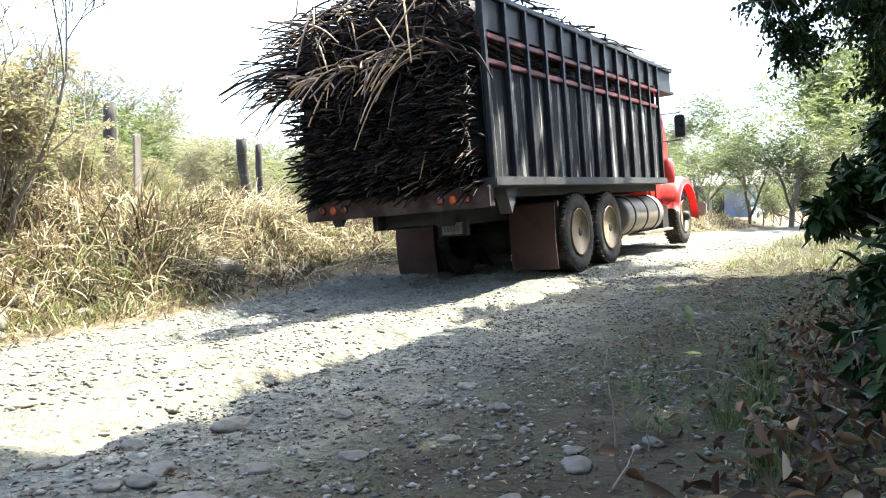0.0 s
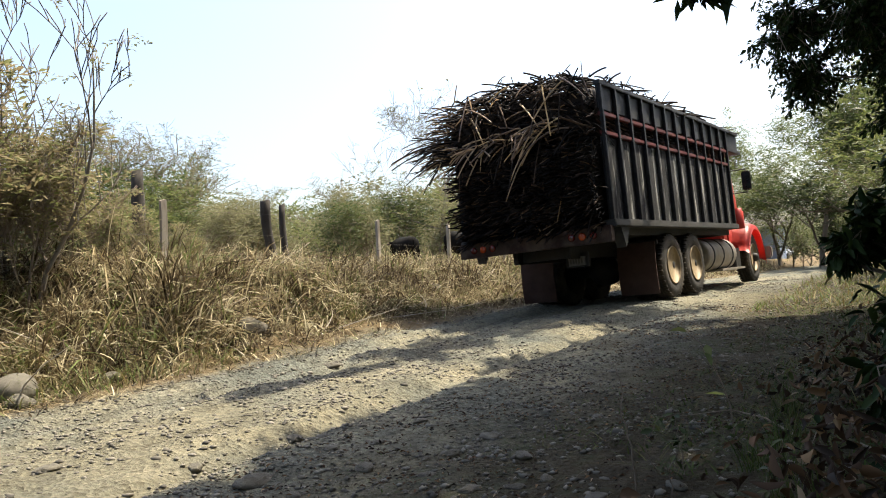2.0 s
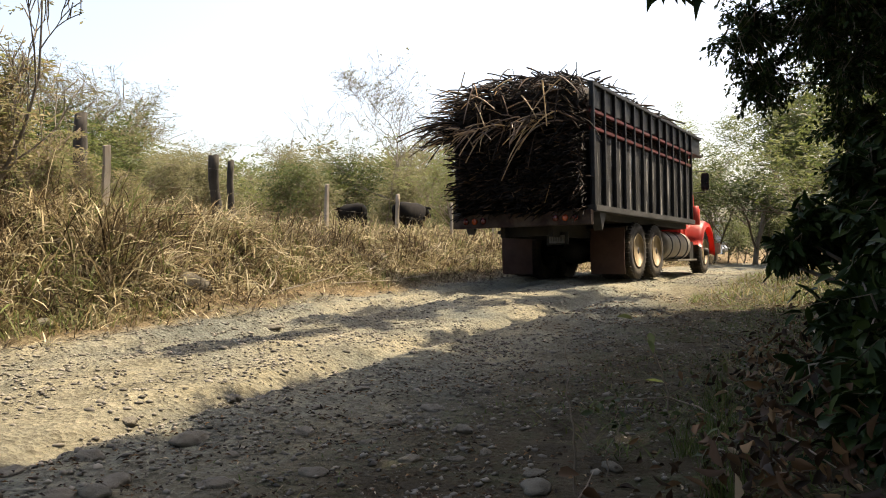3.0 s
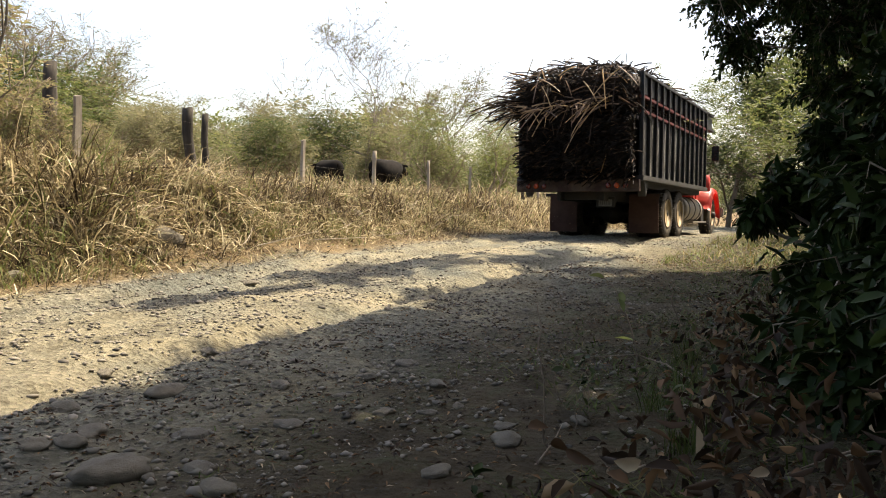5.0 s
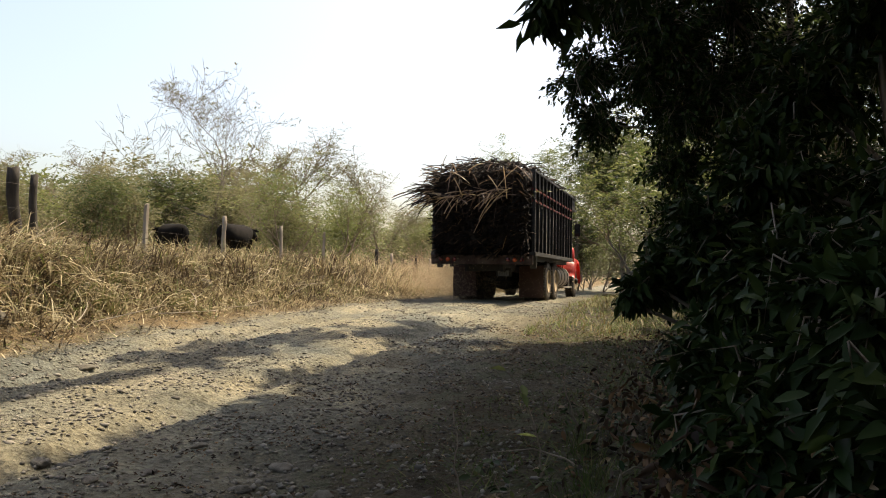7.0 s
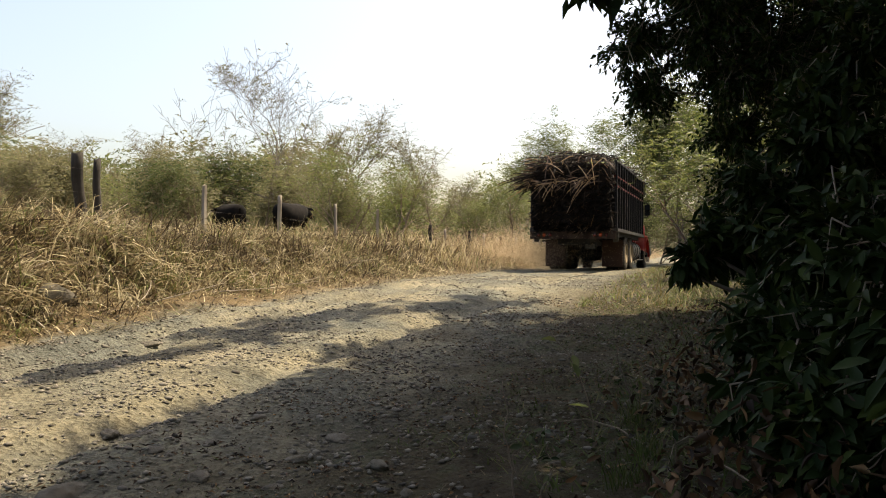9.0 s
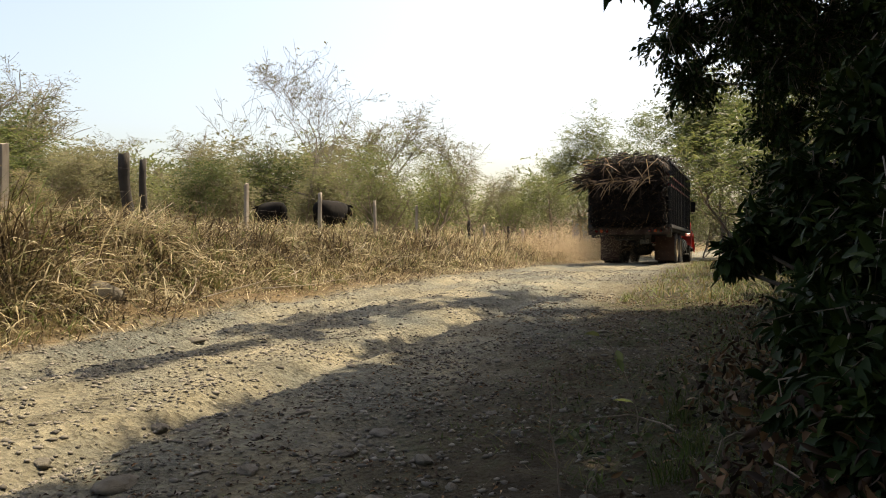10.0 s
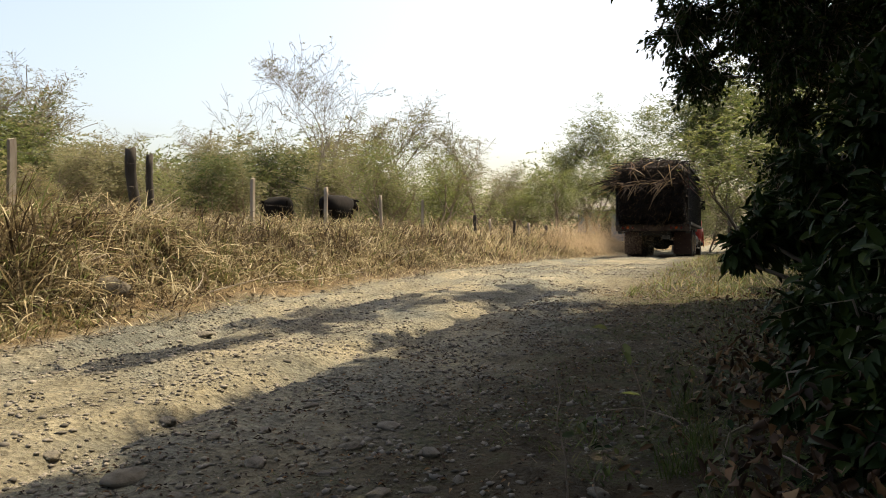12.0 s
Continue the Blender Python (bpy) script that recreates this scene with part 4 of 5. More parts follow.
def build_near_trees():
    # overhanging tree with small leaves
    near_tree("roadside_tree", "leafy roadside tree overhanging the road, leaves darkened for shade", (5.9, 7.2, -0.1), 5.5,
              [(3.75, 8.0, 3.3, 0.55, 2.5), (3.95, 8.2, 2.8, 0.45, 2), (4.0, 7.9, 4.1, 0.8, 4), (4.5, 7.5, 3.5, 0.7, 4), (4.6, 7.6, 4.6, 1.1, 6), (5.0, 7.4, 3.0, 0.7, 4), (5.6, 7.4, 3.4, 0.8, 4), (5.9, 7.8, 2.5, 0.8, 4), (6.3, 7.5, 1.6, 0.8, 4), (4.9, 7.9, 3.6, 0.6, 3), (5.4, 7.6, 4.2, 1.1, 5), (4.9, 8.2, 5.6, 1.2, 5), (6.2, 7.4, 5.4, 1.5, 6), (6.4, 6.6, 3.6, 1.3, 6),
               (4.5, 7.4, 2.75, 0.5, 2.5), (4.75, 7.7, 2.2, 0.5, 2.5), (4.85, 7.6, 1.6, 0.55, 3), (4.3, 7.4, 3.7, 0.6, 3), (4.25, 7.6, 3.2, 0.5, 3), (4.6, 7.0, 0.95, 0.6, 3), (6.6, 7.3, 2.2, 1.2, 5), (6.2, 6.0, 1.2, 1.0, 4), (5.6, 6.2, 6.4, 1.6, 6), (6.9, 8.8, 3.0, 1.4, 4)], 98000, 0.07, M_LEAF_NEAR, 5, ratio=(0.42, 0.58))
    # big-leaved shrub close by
    near_tree("verge_shrub", "big-leaved shrub at the verge, leaves darkened for shade", (4.0, 3.9, -0.05), 2.6,
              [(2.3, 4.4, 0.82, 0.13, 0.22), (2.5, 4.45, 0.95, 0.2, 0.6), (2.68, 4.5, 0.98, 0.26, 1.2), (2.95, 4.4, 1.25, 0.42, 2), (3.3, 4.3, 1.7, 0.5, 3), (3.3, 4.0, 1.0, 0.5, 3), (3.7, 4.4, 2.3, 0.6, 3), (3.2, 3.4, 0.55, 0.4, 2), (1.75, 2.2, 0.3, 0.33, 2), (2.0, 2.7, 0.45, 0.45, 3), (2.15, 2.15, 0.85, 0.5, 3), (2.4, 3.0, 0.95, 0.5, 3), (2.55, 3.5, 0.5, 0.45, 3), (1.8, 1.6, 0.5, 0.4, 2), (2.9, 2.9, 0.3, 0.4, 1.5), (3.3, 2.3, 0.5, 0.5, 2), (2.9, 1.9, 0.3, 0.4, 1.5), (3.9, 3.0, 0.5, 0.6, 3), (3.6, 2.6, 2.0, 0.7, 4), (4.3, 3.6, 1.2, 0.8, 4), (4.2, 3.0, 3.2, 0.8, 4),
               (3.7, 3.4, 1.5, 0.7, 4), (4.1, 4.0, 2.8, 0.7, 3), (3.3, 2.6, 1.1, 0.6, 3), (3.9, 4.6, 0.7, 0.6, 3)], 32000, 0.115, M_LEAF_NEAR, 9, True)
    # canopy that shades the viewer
    near_tree("roadside_tree", "tall tree shading the verge and road, its leaves darkened for shade", (4.6, 1.0, -0.1), 5.5,
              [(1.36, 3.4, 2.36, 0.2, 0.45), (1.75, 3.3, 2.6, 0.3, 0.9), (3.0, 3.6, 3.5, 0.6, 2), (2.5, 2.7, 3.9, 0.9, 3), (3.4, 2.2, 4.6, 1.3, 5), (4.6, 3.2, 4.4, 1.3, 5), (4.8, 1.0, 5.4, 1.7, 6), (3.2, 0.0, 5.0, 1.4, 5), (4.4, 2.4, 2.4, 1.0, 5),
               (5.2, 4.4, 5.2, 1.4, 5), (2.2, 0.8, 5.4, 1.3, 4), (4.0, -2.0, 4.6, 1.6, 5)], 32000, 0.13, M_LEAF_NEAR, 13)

    # unseen tall tree: its crown, high over the road's edge, is placed to shape the road's shade, with thin sprays
    # reaching further out
    crown = [(*road_xy(s, 5.25 + 0.2 * math.sin(s * 2.3)), 8.0, 0.75, 3) for s in np.arange(-6.8, 3.0, 0.95)]
    crown += [(*road_xy(s, 6.6 + 0.3 * math.cos(s * 3)), 8.2, 1.15, 4) for s in np.arange(-6.5, 4.5, 1.5)]
    crown += [(*road_xy(s, 5.95), 8.1, 0.75, 2.5) for s in np.arange(-6.3, 3.0, 0.95)]
    crown += [(*road_xy(s, 7.3), 8.3, 1.0, 3) for s in np.arange(-5.8, 3.6, 1.5)]
    crown += [(*road_xy(s, 8.2), 8.5, 1.4, 4) for s in np.arange(-6, 6, 1.9)]
    crown += [(*road_xy(s, l), 8.2, r, w) for s, l, r, w in ((-0.1, 3.4, 0.45, 0.7), (0.8, 3.35, 0.6, 0.9), (1.8, 3.4, 0.7, 1.1), (2.8, 3.5, 0.75, 1.2), (3.8, 3.75, 0.8, 1.3), (4.7, 4.2, 0.8, 1.4), (5.5, 4.8, 0.8, 1.5), (4.2, 5.2, 0.8, 1.6))]
    near_tree("tall_tree", "unseen tall tree whose crown is laid out to shade the road", (7.6, 6.8, -0.1), 8.5, crown, 52000, 0.28, M_LEAF_NEAR, 17)


build_near_trees()


# ---- truck ----
M_RED = worn("red_paint", [(0.3, (0.34, 0.016, 0.012)), (0.7, (0.5, 0.028, 0.02))], 2, 0.38, dirt=(0.3, 0.16, 0.1), dirt_amount=0.35, relief=0.03, spec=0.5)
M_STEEL = worn("black_steel", [(0.3, (0.008, 0.009, 0.011)), (0.7, (0.028, 0.03, 0.033))], 5, 0.6, 0.1, dirt=(0.04, 0.038, 0.035), dirt_amount=0.5, relief=0.2)
M_RIB = worn("scuffed_rib_steel", [(0.3, (0.004, 0.0048, 0.0064)), (0.7, (0.016, 0.0168, 0.0192))], 6, 0.55, 0.2, dirt=(0.05, 0.048, 0.045), dirt_amount=0.6, stretch=(1, 1, 0.3))
M_BOARD = worn("weathered_board", [(0.42, (0.003, 0.004, 0.006)), (0.53, (0.016, 0.017, 0.019)), (0.6, (0.29, 0.285, 0.27))], 9, 0.9, dirt=(0.012, 0.012, 0.014), dirt_amount=0.55, stretch=(1, 1, 0.07), relief=0.5)
M_RAIL = worn("grey_bed_rail", [(0.3, (0.0217, 0.0223, 0.0236)), (0.7, (0.062, 0.062, 0.062))], 6, 0.7, 0.1, dirt=(0.08, 0.07, 0.058), stretch=(1, 0.3, 1))
M_REDBAR = worn("dull_red_bar", [(0.3, (0.06, 0.009, 0.01)), (0.7, (0.13, 0.018, 0.017))], 6, 0.6, dirt=(0.1, 0.06, 0.05))
M_CHASSIS = worn("oily_chassis", [(0.3, (0.0066, 0.00605, 0.0055)), (0.7, (0.022, 0.0193, 0.0165))], 6, 0.7, dirt=(0.045, 0.036, 0.028), dirt_amount=0.4)
M_FLAP = worn("dusty_mudflap", [(0.3, (0.03, 0.0135, 0.00975)), (0.7, (0.06, 0.03, 0.0225))], 4, 0.85, dirt=(0.075, 0.048, 0.034), relief=0.2)
M_TYRE = worn("dusty_tyre", [(0.3, (0.0105, 0.00975, 0.009)), (0.7, (0.0338, 0.03, 0.0255))], 8, 0.9, dirt=(0.15, 0.12, 0.08), dirt_amount=0.6, relief=0.5)
M_RIM = worn("dusty_rim", [(0.3, (0.13, 0.095, 0.055)), (0.7, (0.27, 0.21, 0.125))], 8, 0.6, 0.2, dirt=(0.12, 0.085, 0.05), dirt_amount=0.7)
M_ALU = worn("dull_aluminium", [(0.3, (0.15, 0.135, 0.115)), (0.7, (0.27, 0.245, 0.21))], 6, 0.55, 0.4, dirt=(0.22, 0.17, 0.115), dirt_amount=0.7, relief=0.08)
M_PLATE = worn("plate_white", [(0.3, (0.08, 0.08, 0.075)), (0.7, (0.13, 0.13, 0.12))], 20, 0.6)
M_INK = worn("plate_ink", [(0.3, (0.03, 0.03, 0.03)), (0.7, (0.05, 0.05, 0.05))], 20, 0.6)
M_GLASS = worn("dark_window", [(0.3, (0.015, 0.018, 0.02)), (0.7, (0.03, 0.035, 0.04))], 2, 0.08, spec=0.8, dirt=(0.1, 0.09, 0.07), dirt_amount=0.2)


def lens_material(name, colour, glow):
    m, nt, b = material(name, 0.25, 0, 0.6)
    b.inputs["Base Color"].default_value = (*colour, 1)
    b.inputs["Emission Color"].default_value = (*colour, 1)
    b.inputs["Emission Strength"].default_value = glow
    return m


M_LAMP_RED = lens_material("red_lamp_glass", (0.09, 0.006, 0.005), 0.0)
M_LAMP_AMBER = lens_material("amber_lamp_glass", (0.3, 0.045, 0.008), 0.01)
M_CANE = leafy("burnt_cane", [(0.0, (0.004, 0.003, 0.003)), (0.6, (0.012, 0.009, 0.008)), (0.85, (0.035, 0.022, 0.016)), (0.96, (0.07, 0.042, 0.027)), (1.0, (0.17, 0.11, 0.065))], 0.0, 0.8, 0.2)
M_CANE_PALE = leafy("loose_cane", [(0.0, (0.006, 0.005, 0.004)), (0.55, (0.022, 0.015, 0.011)), (0.85, (0.085, 0.055, 0.036)), (1.0, (0.3, 0.19, 0.09))], 0.0, 0.8, 0.2)
M_CANE_GOLD = leafy("tan_cane", [(0.0, (0.08, 0.05, 0.035)), (0.4, (0.25, 0.16, 0.1)), (0.8, (0.45, 0.3, 0.16)), (1.0, (0.62, 0.42, 0.2))], 0.0, 0.5, 0.45)
M_CANE_CORE = worn("cane_dark", [(0.3, (0.008, 0.007, 0.006)), (0.7, (0.03, 0.022, 0.018))], 12, 0.85, dirt=(0.06, 0.04, 0.03), relief=0.8)

SPIN = []    # wheels with their places and radii


def wheel(truck, name, x, y, side, dual, radius=0.5):
    """A wheel with its tyres and rim; the axle lies along x."""
    w = new(name)
    w.parent = truck
    w.matrix_basis = pose(x, y, radius)
    for k in range(2 if dual else 1):
        o = -side * 0.31 * k
        r, h = radius, 0.135
        bm = bmesh.new()
        prof = [(-h * 0.75, r * 0.58), (-h, r * 0.66), (-h * 1.02, r * 0.82), (-h * 0.9, r * 0.95), (-h * 0.7, r * 0.99), (-h * 0.35, r), (-h * 0.3, r * 0.975), (-h * 0.05, r * 0.975), (0, r)]
        prof = prof + [(-a, b) for a, b in reversed(prof[:-1])]
        lathe(bm, prof + [(h * 0.7, r * 0.56), (-h * 0.7, r * 0.56), (-h * 0.75, r * 0.58)], 36, Matrix.Translation((o, 0, 0)))
        for i in range(36):
            a = 2 * math.pi * i / 36
            for sd in (-1, 1):
                box(bm, -0.045, 0.03, -0.018, 0.018, -0.006, 0.012, 0, Matrix.Translation((o + sd * h * 0.68, 0, 0)) @ Matrix.Rotation(a, 4, "X") @ Matrix.Translation((0, 0, r * 0.985)))
        part("tyre", bm, M_TYRE, w, "dusty black rubber tyre", smooth=True)
    bm = bmesh.new()
    s = side
    lathe(bm, [(s * 0.13, radius * 0.6), (s * 0.145, radius * 0.575), (s * 0.12, radius * 0.55), (s * (-0.05 if dual else 0.06), radius * 0.5), (s * (-0.09 if dual else 0.04), radius * 0.42), (s * (-0.08 if dual else 0.07), radius * 0.3), (s * (-0.06 if dual else 0.08), radius * 0.25),
               (s * 0.03, radius * 0.22), (s * 0.06, radius * 0.18), (s * 0.07, 0.0001)], 28)
    for i in range(10):
        a = 2 * math.pi * i / 10
        lathe(bm, [(s * (-0.1 if dual else 0.03), 0.016), (s * (-0.045 if dual else 0.1), 0.016), (s * (-0.04 if dual else 0.105), 0.008)], 6, Matrix.Rotation(a, 4, "X") @ Matrix.Translation((0, 0, radius * 0.36)))
    part("rim", bm, M_RIM, w, "dusty cream-coloured steel rim", smooth=True)
    # hub kept dark so that its colour gives the dish its shade
    bm = bmesh.new()
    b0 = 0.0 if dual else 0.085
    lathe(bm, [(s * b0, radius * 0.2), (s * (b0 + 0.1), radius * 0.17), (s * (b0 + 0.13), radius * 0.12), (s * (b0 + 0.135), 0.0001)], 18)
    part("hub", bm, M_CHASSIS, w, "wheel hub, darkened for the shade inside the rim", smooth=True)
    # dark discs laid on the rim draw the shaded hand holes
    for i in range(5):
        bm = bmesh.new()
        lathe(bm, [(-0.004, 0.0001), (-0.004, 0.045), (0.004, 0.045), (0.004, 0.0001)], 12, Matrix.Rotation(2 * math.pi * i / 5 + 0.3, 4, "X") @ Matrix.Translation((s * (-0.075 if dual else 0.062), 0, radius * 0.415)))
        part("hand_hole", bm, M_INK, w)
    SPIN.append((w, x, y, radius))


def side_wall(truck, side):
    """One side of the tall cane box: bed rail, boards, ribs, red bars and upper sheet."""
    x = side * 1.14
    X = lambda a, b: (min(side * a, side * b), max(side * a, side * b))  # noqa: E731
    y0, y1 = -2.54, 3.41
    wall = part("side_wall", boxed(*X(1.145, 1.165), y0, y1, 1.17, 2.3), M_BOARD, truck, "dark weathered board side of the cane box")
    part("bed_rail", boxed(*X(1.06, 1.245), y0 - 0.02, y1 + 0.06, 1.08, 1.18, 0.012), M_RAIL, wall, "grey scuffed steel bed rail")
    part("upper_sheet", boxed(*X(1.15, 1.166), y0, y1 + 0.9, 2.68, 3.02), M_STEEL, wall, "dark steel upper panel")
    part("top_rail", boxed(*X(1.12, 1.215), y0, y1 + 0.9, 3.0, 3.06, 0.008), M_STEEL, wall)
    part("front_ledge", boxed(*X(0.9, 1.22), y1, y1 + 0.92, 2.62, 2.68, 0.008), M_STEEL, wall)
    for z in (2.32, 2.58):
        part("cross_bar", boxed(*X(1.14, 1.205), y0, y1, z, z + 0.055, 0.008), M_REDBAR, wall, "dull red painted steel bar")
    n = 13
    rib = bmesh.new()
    box(rib, -0.025, 0.025, -0.03, 0.03, 1.18, 3.0, 0.006)
    first = part("rib", rib, M_RIB, wall, "scuffed dark steel rib", m=pose(side * 1.195, y0 + 0.03, 0))
    for k in range(1, n):
        o = new("rib", first.data)
        o.parent = wall
        o.matrix_basis = pose(side * 1.195, y0 + 0.03 + (y1 - y0 - 0.06) * k / (n - 1), 0)
    bm = bmesh.new()
    vs = [(side * 1.06, -2.0, 1.08), (side * 1.06, -2.3, 1.08), (side * 1.06, -2.18, 0.8)]
    f = [bm.verts.new(v) for v in vs] + [bm.verts.new((side * 1.2, v[1], v[2])) for v in vs]
    for idx in ((0, 1, 2), (3, 4, 5), (0, 1, 4, 3), (1, 2, 5, 4), (2, 0, 3, 5)):
        bm.faces.new([f[i] for i in idx])
    part("bracket", bm, M_RAIL, wall)


def build_truck():
    t = thing("cane_truck", "red and black cane truck with tall slatted sides", "truck")
    for s in (-1, 1):
        side_wall(t, s)
    part("bed_floor", boxed(-1.06, 1.06, -2.5, 3.4, 0.98, 1.1), M_CHASSIS, t, "dirty steel bed floor")
    part("front_wall", boxed(-1.14, 1.14, 3.36, 3.4, 1.1, 3.0), M_STEEL, t, "dark steel front wall of the box")
    beam = part("rear_beam", boxed(-1.2, 1.2, -2.66, -2.54, 0.88, 1.1, 0.01), worn("rusty_beam", [(0.3, (0.012, 0.006, 0.005)), (0.7, (0.035, 0.013, 0.01))], 5, 0.8), t, "rusty red-brown rear beam")
    for s in (-1, 1):
        for k, (mat, lb) in enumerate(((M_LAMP_RED, "red tail lamp"), (M_LAMP_AMBER, "amber turn lamp"), (M_LAMP_RED, "red tail lamp"))):
            bm = bmesh.new()
            lathe(bm, [(0, 0.05), (0.02, 0.05), (0.03, 0.035)], 14, pose(s * (0.95 - 0.16 * k), -2.66, 0.99, 0, 0, -90))
            part("tail_lamp", bm, mat, beam, lb, smooth=True)
    for s in (-1, 1):
        part("chassis_rail", boxed(s * 0.42 - 0.04, s * 0.42 + 0.04, -2.4, 6.05, 0.72, 0.97, 0.01), M_CHASSIS, t, "oily steel chassis rail")
    for y in (-2.2, -0.25, 0.3, 0.85, 2.4, 3.6):
        part("crossmember", boxed(-0.42, 0.42, y - 0.06, y + 0.06, 0.74, 0.92), M_CHASSIS, t)
    for y in (-0.25, 0.85):
        bm = bmesh.new()
        lathe(bm, [(-0.8, 0.07), (-0.25, 0.08), (-0.18, 0.2), (0, 0.24), (0.18, 0.2), (0.25, 0.08), (0.8, 0.07)], 16, Matrix.Translation((0, y, 0.5)))
        part("axle", bm, M_CHASSIS, t, smooth=True)
    bm = bmesh.new()
    for s in (-1, 1):
        for k in range(5):
            box(bm, s * 0.5 - 0.04, s * 0.5 + 0.04, -0.4 + 0.1 * k, 1.0 - 0.1 * k, 0.62 + 0.025 * k, 0.64 + 0.025 * k)
    part("leaf_spring", bm, M_CHASSIS, t)
    bm = bmesh.new()
    lathe(bm, [(-0.6, 0.05), (0.6, 0.05)], 12, pose(0, 4.88, 0.48))
    part("axle", bm, M_CHASSIS, t, smooth=True)
    # mud flaps with hangers
    for s in (-1, 1):
        bm = bmesh.new()
        n = 8
        grid = [[[bm.verts.new((s * 0.85 + sx * 0.3, -0.97 - 0.035 * math.sin(3 * i / n) - d, 0.88 - 0.78 * i / n)) for sx in (-1, 1)] for i in range(n + 1)] for d in (0.0, 0.014)]
        for i in range(n):
            (a, b), (c, e) = grid[0][i], grid[0][i + 1]
            (p, q), (u, v) = grid[1][i], grid[1][i + 1]
            for f in ((a, b, e, c), (p, q, v, u), (a, c, u, p), (b, e, v, q)):
                bm.faces.new(f)
        bm.faces.new((*grid[0][0], *reversed(grid[1][0])))
        bm.faces.new((*grid[0][n], *reversed(grid[1][n])))
        flap = part("mud_flap", bm, M_FLAP, t, "dusty reddish-brown rubber mud flap")
        part("hanger", boxed(s * 0.85 - 0.42, s * 0.85 + 0.32, -0.95, -0.9, 0.84, 0.9), M_CHASSIS, flap)
    plate = part("number_plate", boxed(0.27, 0.53, -2.1, -2.08, 0.62, 0.75), M_PLATE, t, "pale metal number plate")
    for k in range(5):
        part("plate_bar", boxed(0.295 + k * 0.042, 0.32 + k * 0.042, -2.106, -2.1, 0.65, 0.72), M_INK, plate)
    part("plate_mount", boxed(0.22, 0.58, -2.08, -2.02, 0.6, 0.8), M_CHASSIS, t)
    for y in (-0.25, 0.85):
        for s in (-1, 1):
            wheel(t, "rear_wheel", s * 1.02, y, s, True)
    for s in (-1, 1):
        wheel(t, "front_wheel", s * 0.98, 4.88, s, False)
    # fuel tanks and steps
    for s in (-1, 1):
        bm = bmesh.new()
        lathe(bm, [(-0.9, 0.0001), (-0.9, 0.26), (-0.885, 0.29), (-0.86, 0.3), (0.86, 0.3), (0.885, 0.29), (0.9, 0.26), (0.9, 0.0001)], 28, pose(s * 0.82, 2.68, 0.62, 0, 0, 90))
        tank = part("fuel_tank", bm, M_ALU, t, "dull round aluminium fuel tank", smooth=True)
        for y in (2.08, 2.68, 3.28):
            bm = bmesh.new()
            lathe(bm, [(-0.03, 0.303), (-0.03, 0.312), (0.03, 0.312), (0.03, 0.303)], 28, pose(s * 0.82, y, 0.62, 0, 0, 90))
            part("strap", bm, M_RAIL, tank, smooth=True)
        part("step", boxed(s * 1.0 - 0.14, s * 1.0 + 0.14, 2.4, 4.0, 0.3, 0.34, 0.006), M_ALU, t, "narrow metal step under the tank")
        part("battery_box", boxed(s * 0.9 - 0.16, s * 0.9 + 0.16, 3.66, 4.02, 0.3, 0.72, 0.015), M_CHASSIS, t)
    # cab
    cab = new("cab")
    cab.parent = t
    cab.matrix_basis = pose(0, 0.33, 0)
    bm = bmesh.new()
    prof = [(3.5, 0.75), (3.5, 2.35), (3.62, 2.48), (4.5, 2.48), (4.62, 2.4), (4.85, 1.72), (4.85, 0.95), (4.7, 0.75)]
    a = [bm.verts.new((-0.82, y, z)) for y, z in prof]
    b = [bm.verts.new((0.82, y, z)) for y, z in prof]
    bm.faces.new(a)
    bm.faces.new(b)
    for i in range(len(prof)):
        j = (i + 1) % len(prof)
        bm.faces.new((a[i], a[j], b[j], b[i]))
    bmesh.ops.bevel(bm, geom=list(bm.edges), offset=0.05, segments=3, affect="EDGES")
    part("shell", bm, M_RED, cab, "red painted cab shell")
    for s in (-1, 1):
        part("side_window", boxed(s * 0.825 - 0.004, s * 0.825 + 0.004, 3.85, 4.5, 1.72, 2.3), M_GLASS, cab)
        part("cab_door", boxed(s * 0.83 - 0.012, s * 0.83 + 0.012, 3.8, 4.58, 0.85, 1.68, 0.008), M_RED, cab)
        part("door_handle", boxed(s * 0.85 - 0.012, s * 0.85 + 0.012, 3.86, 3.98, 1.5, 1.53), M_ALU, cab)
        part("mirror", boxed(s * 1.22 - 0.09, s * 1.22 + 0.09, 4.2, 4.26, 1.9, 2.3, 0.02), M_CHASSIS, cab, "black door mirror")
        part("mirror_glass", boxed(s * 1.22 - 0.075, s * 1.22 + 0.075, 4.193, 4.198, 1.93, 2.27), M_GLASS, cab)
        V, F = tubes([[((s * 0.82, 4.2, z), 0.012), ((s * 1.22, 4.23, z), 0.012)] for z in (1.86, 2.34)] + [[((s * 1.22, 4.23, 1.84), 0.012), ((s * 1.22, 4.23, 2.36), 0.012)]], 6)
        sheet("mirror_arm", V, F, M_CHASSIS, cab)
        # air cleaner beside the cowl
        bm = bmesh.new()
        lathe(bm, [(-0.22, 0.0001), (-0.22, 0.09), (-0.2, 0.1), (0.12, 0.1), (0.14, 0.075), (0.2, 0.075), (0.2, 0.0001)], 18, pose(s * 1.1, 3.74, 1.32, 0, -90, 0))
        part("air_cleaner", bm, M_RED, cab, "red air cleaner drum", smooth=True)
    part("windscreen", boxed(-0.7, 0.7, -0.005, 0.005, 0, 0.6), M_GLASS, cab, m=pose(0, 4.86, 1.76, 18.5, 0, 0))
    hood = bmesh.new()
    rings = []
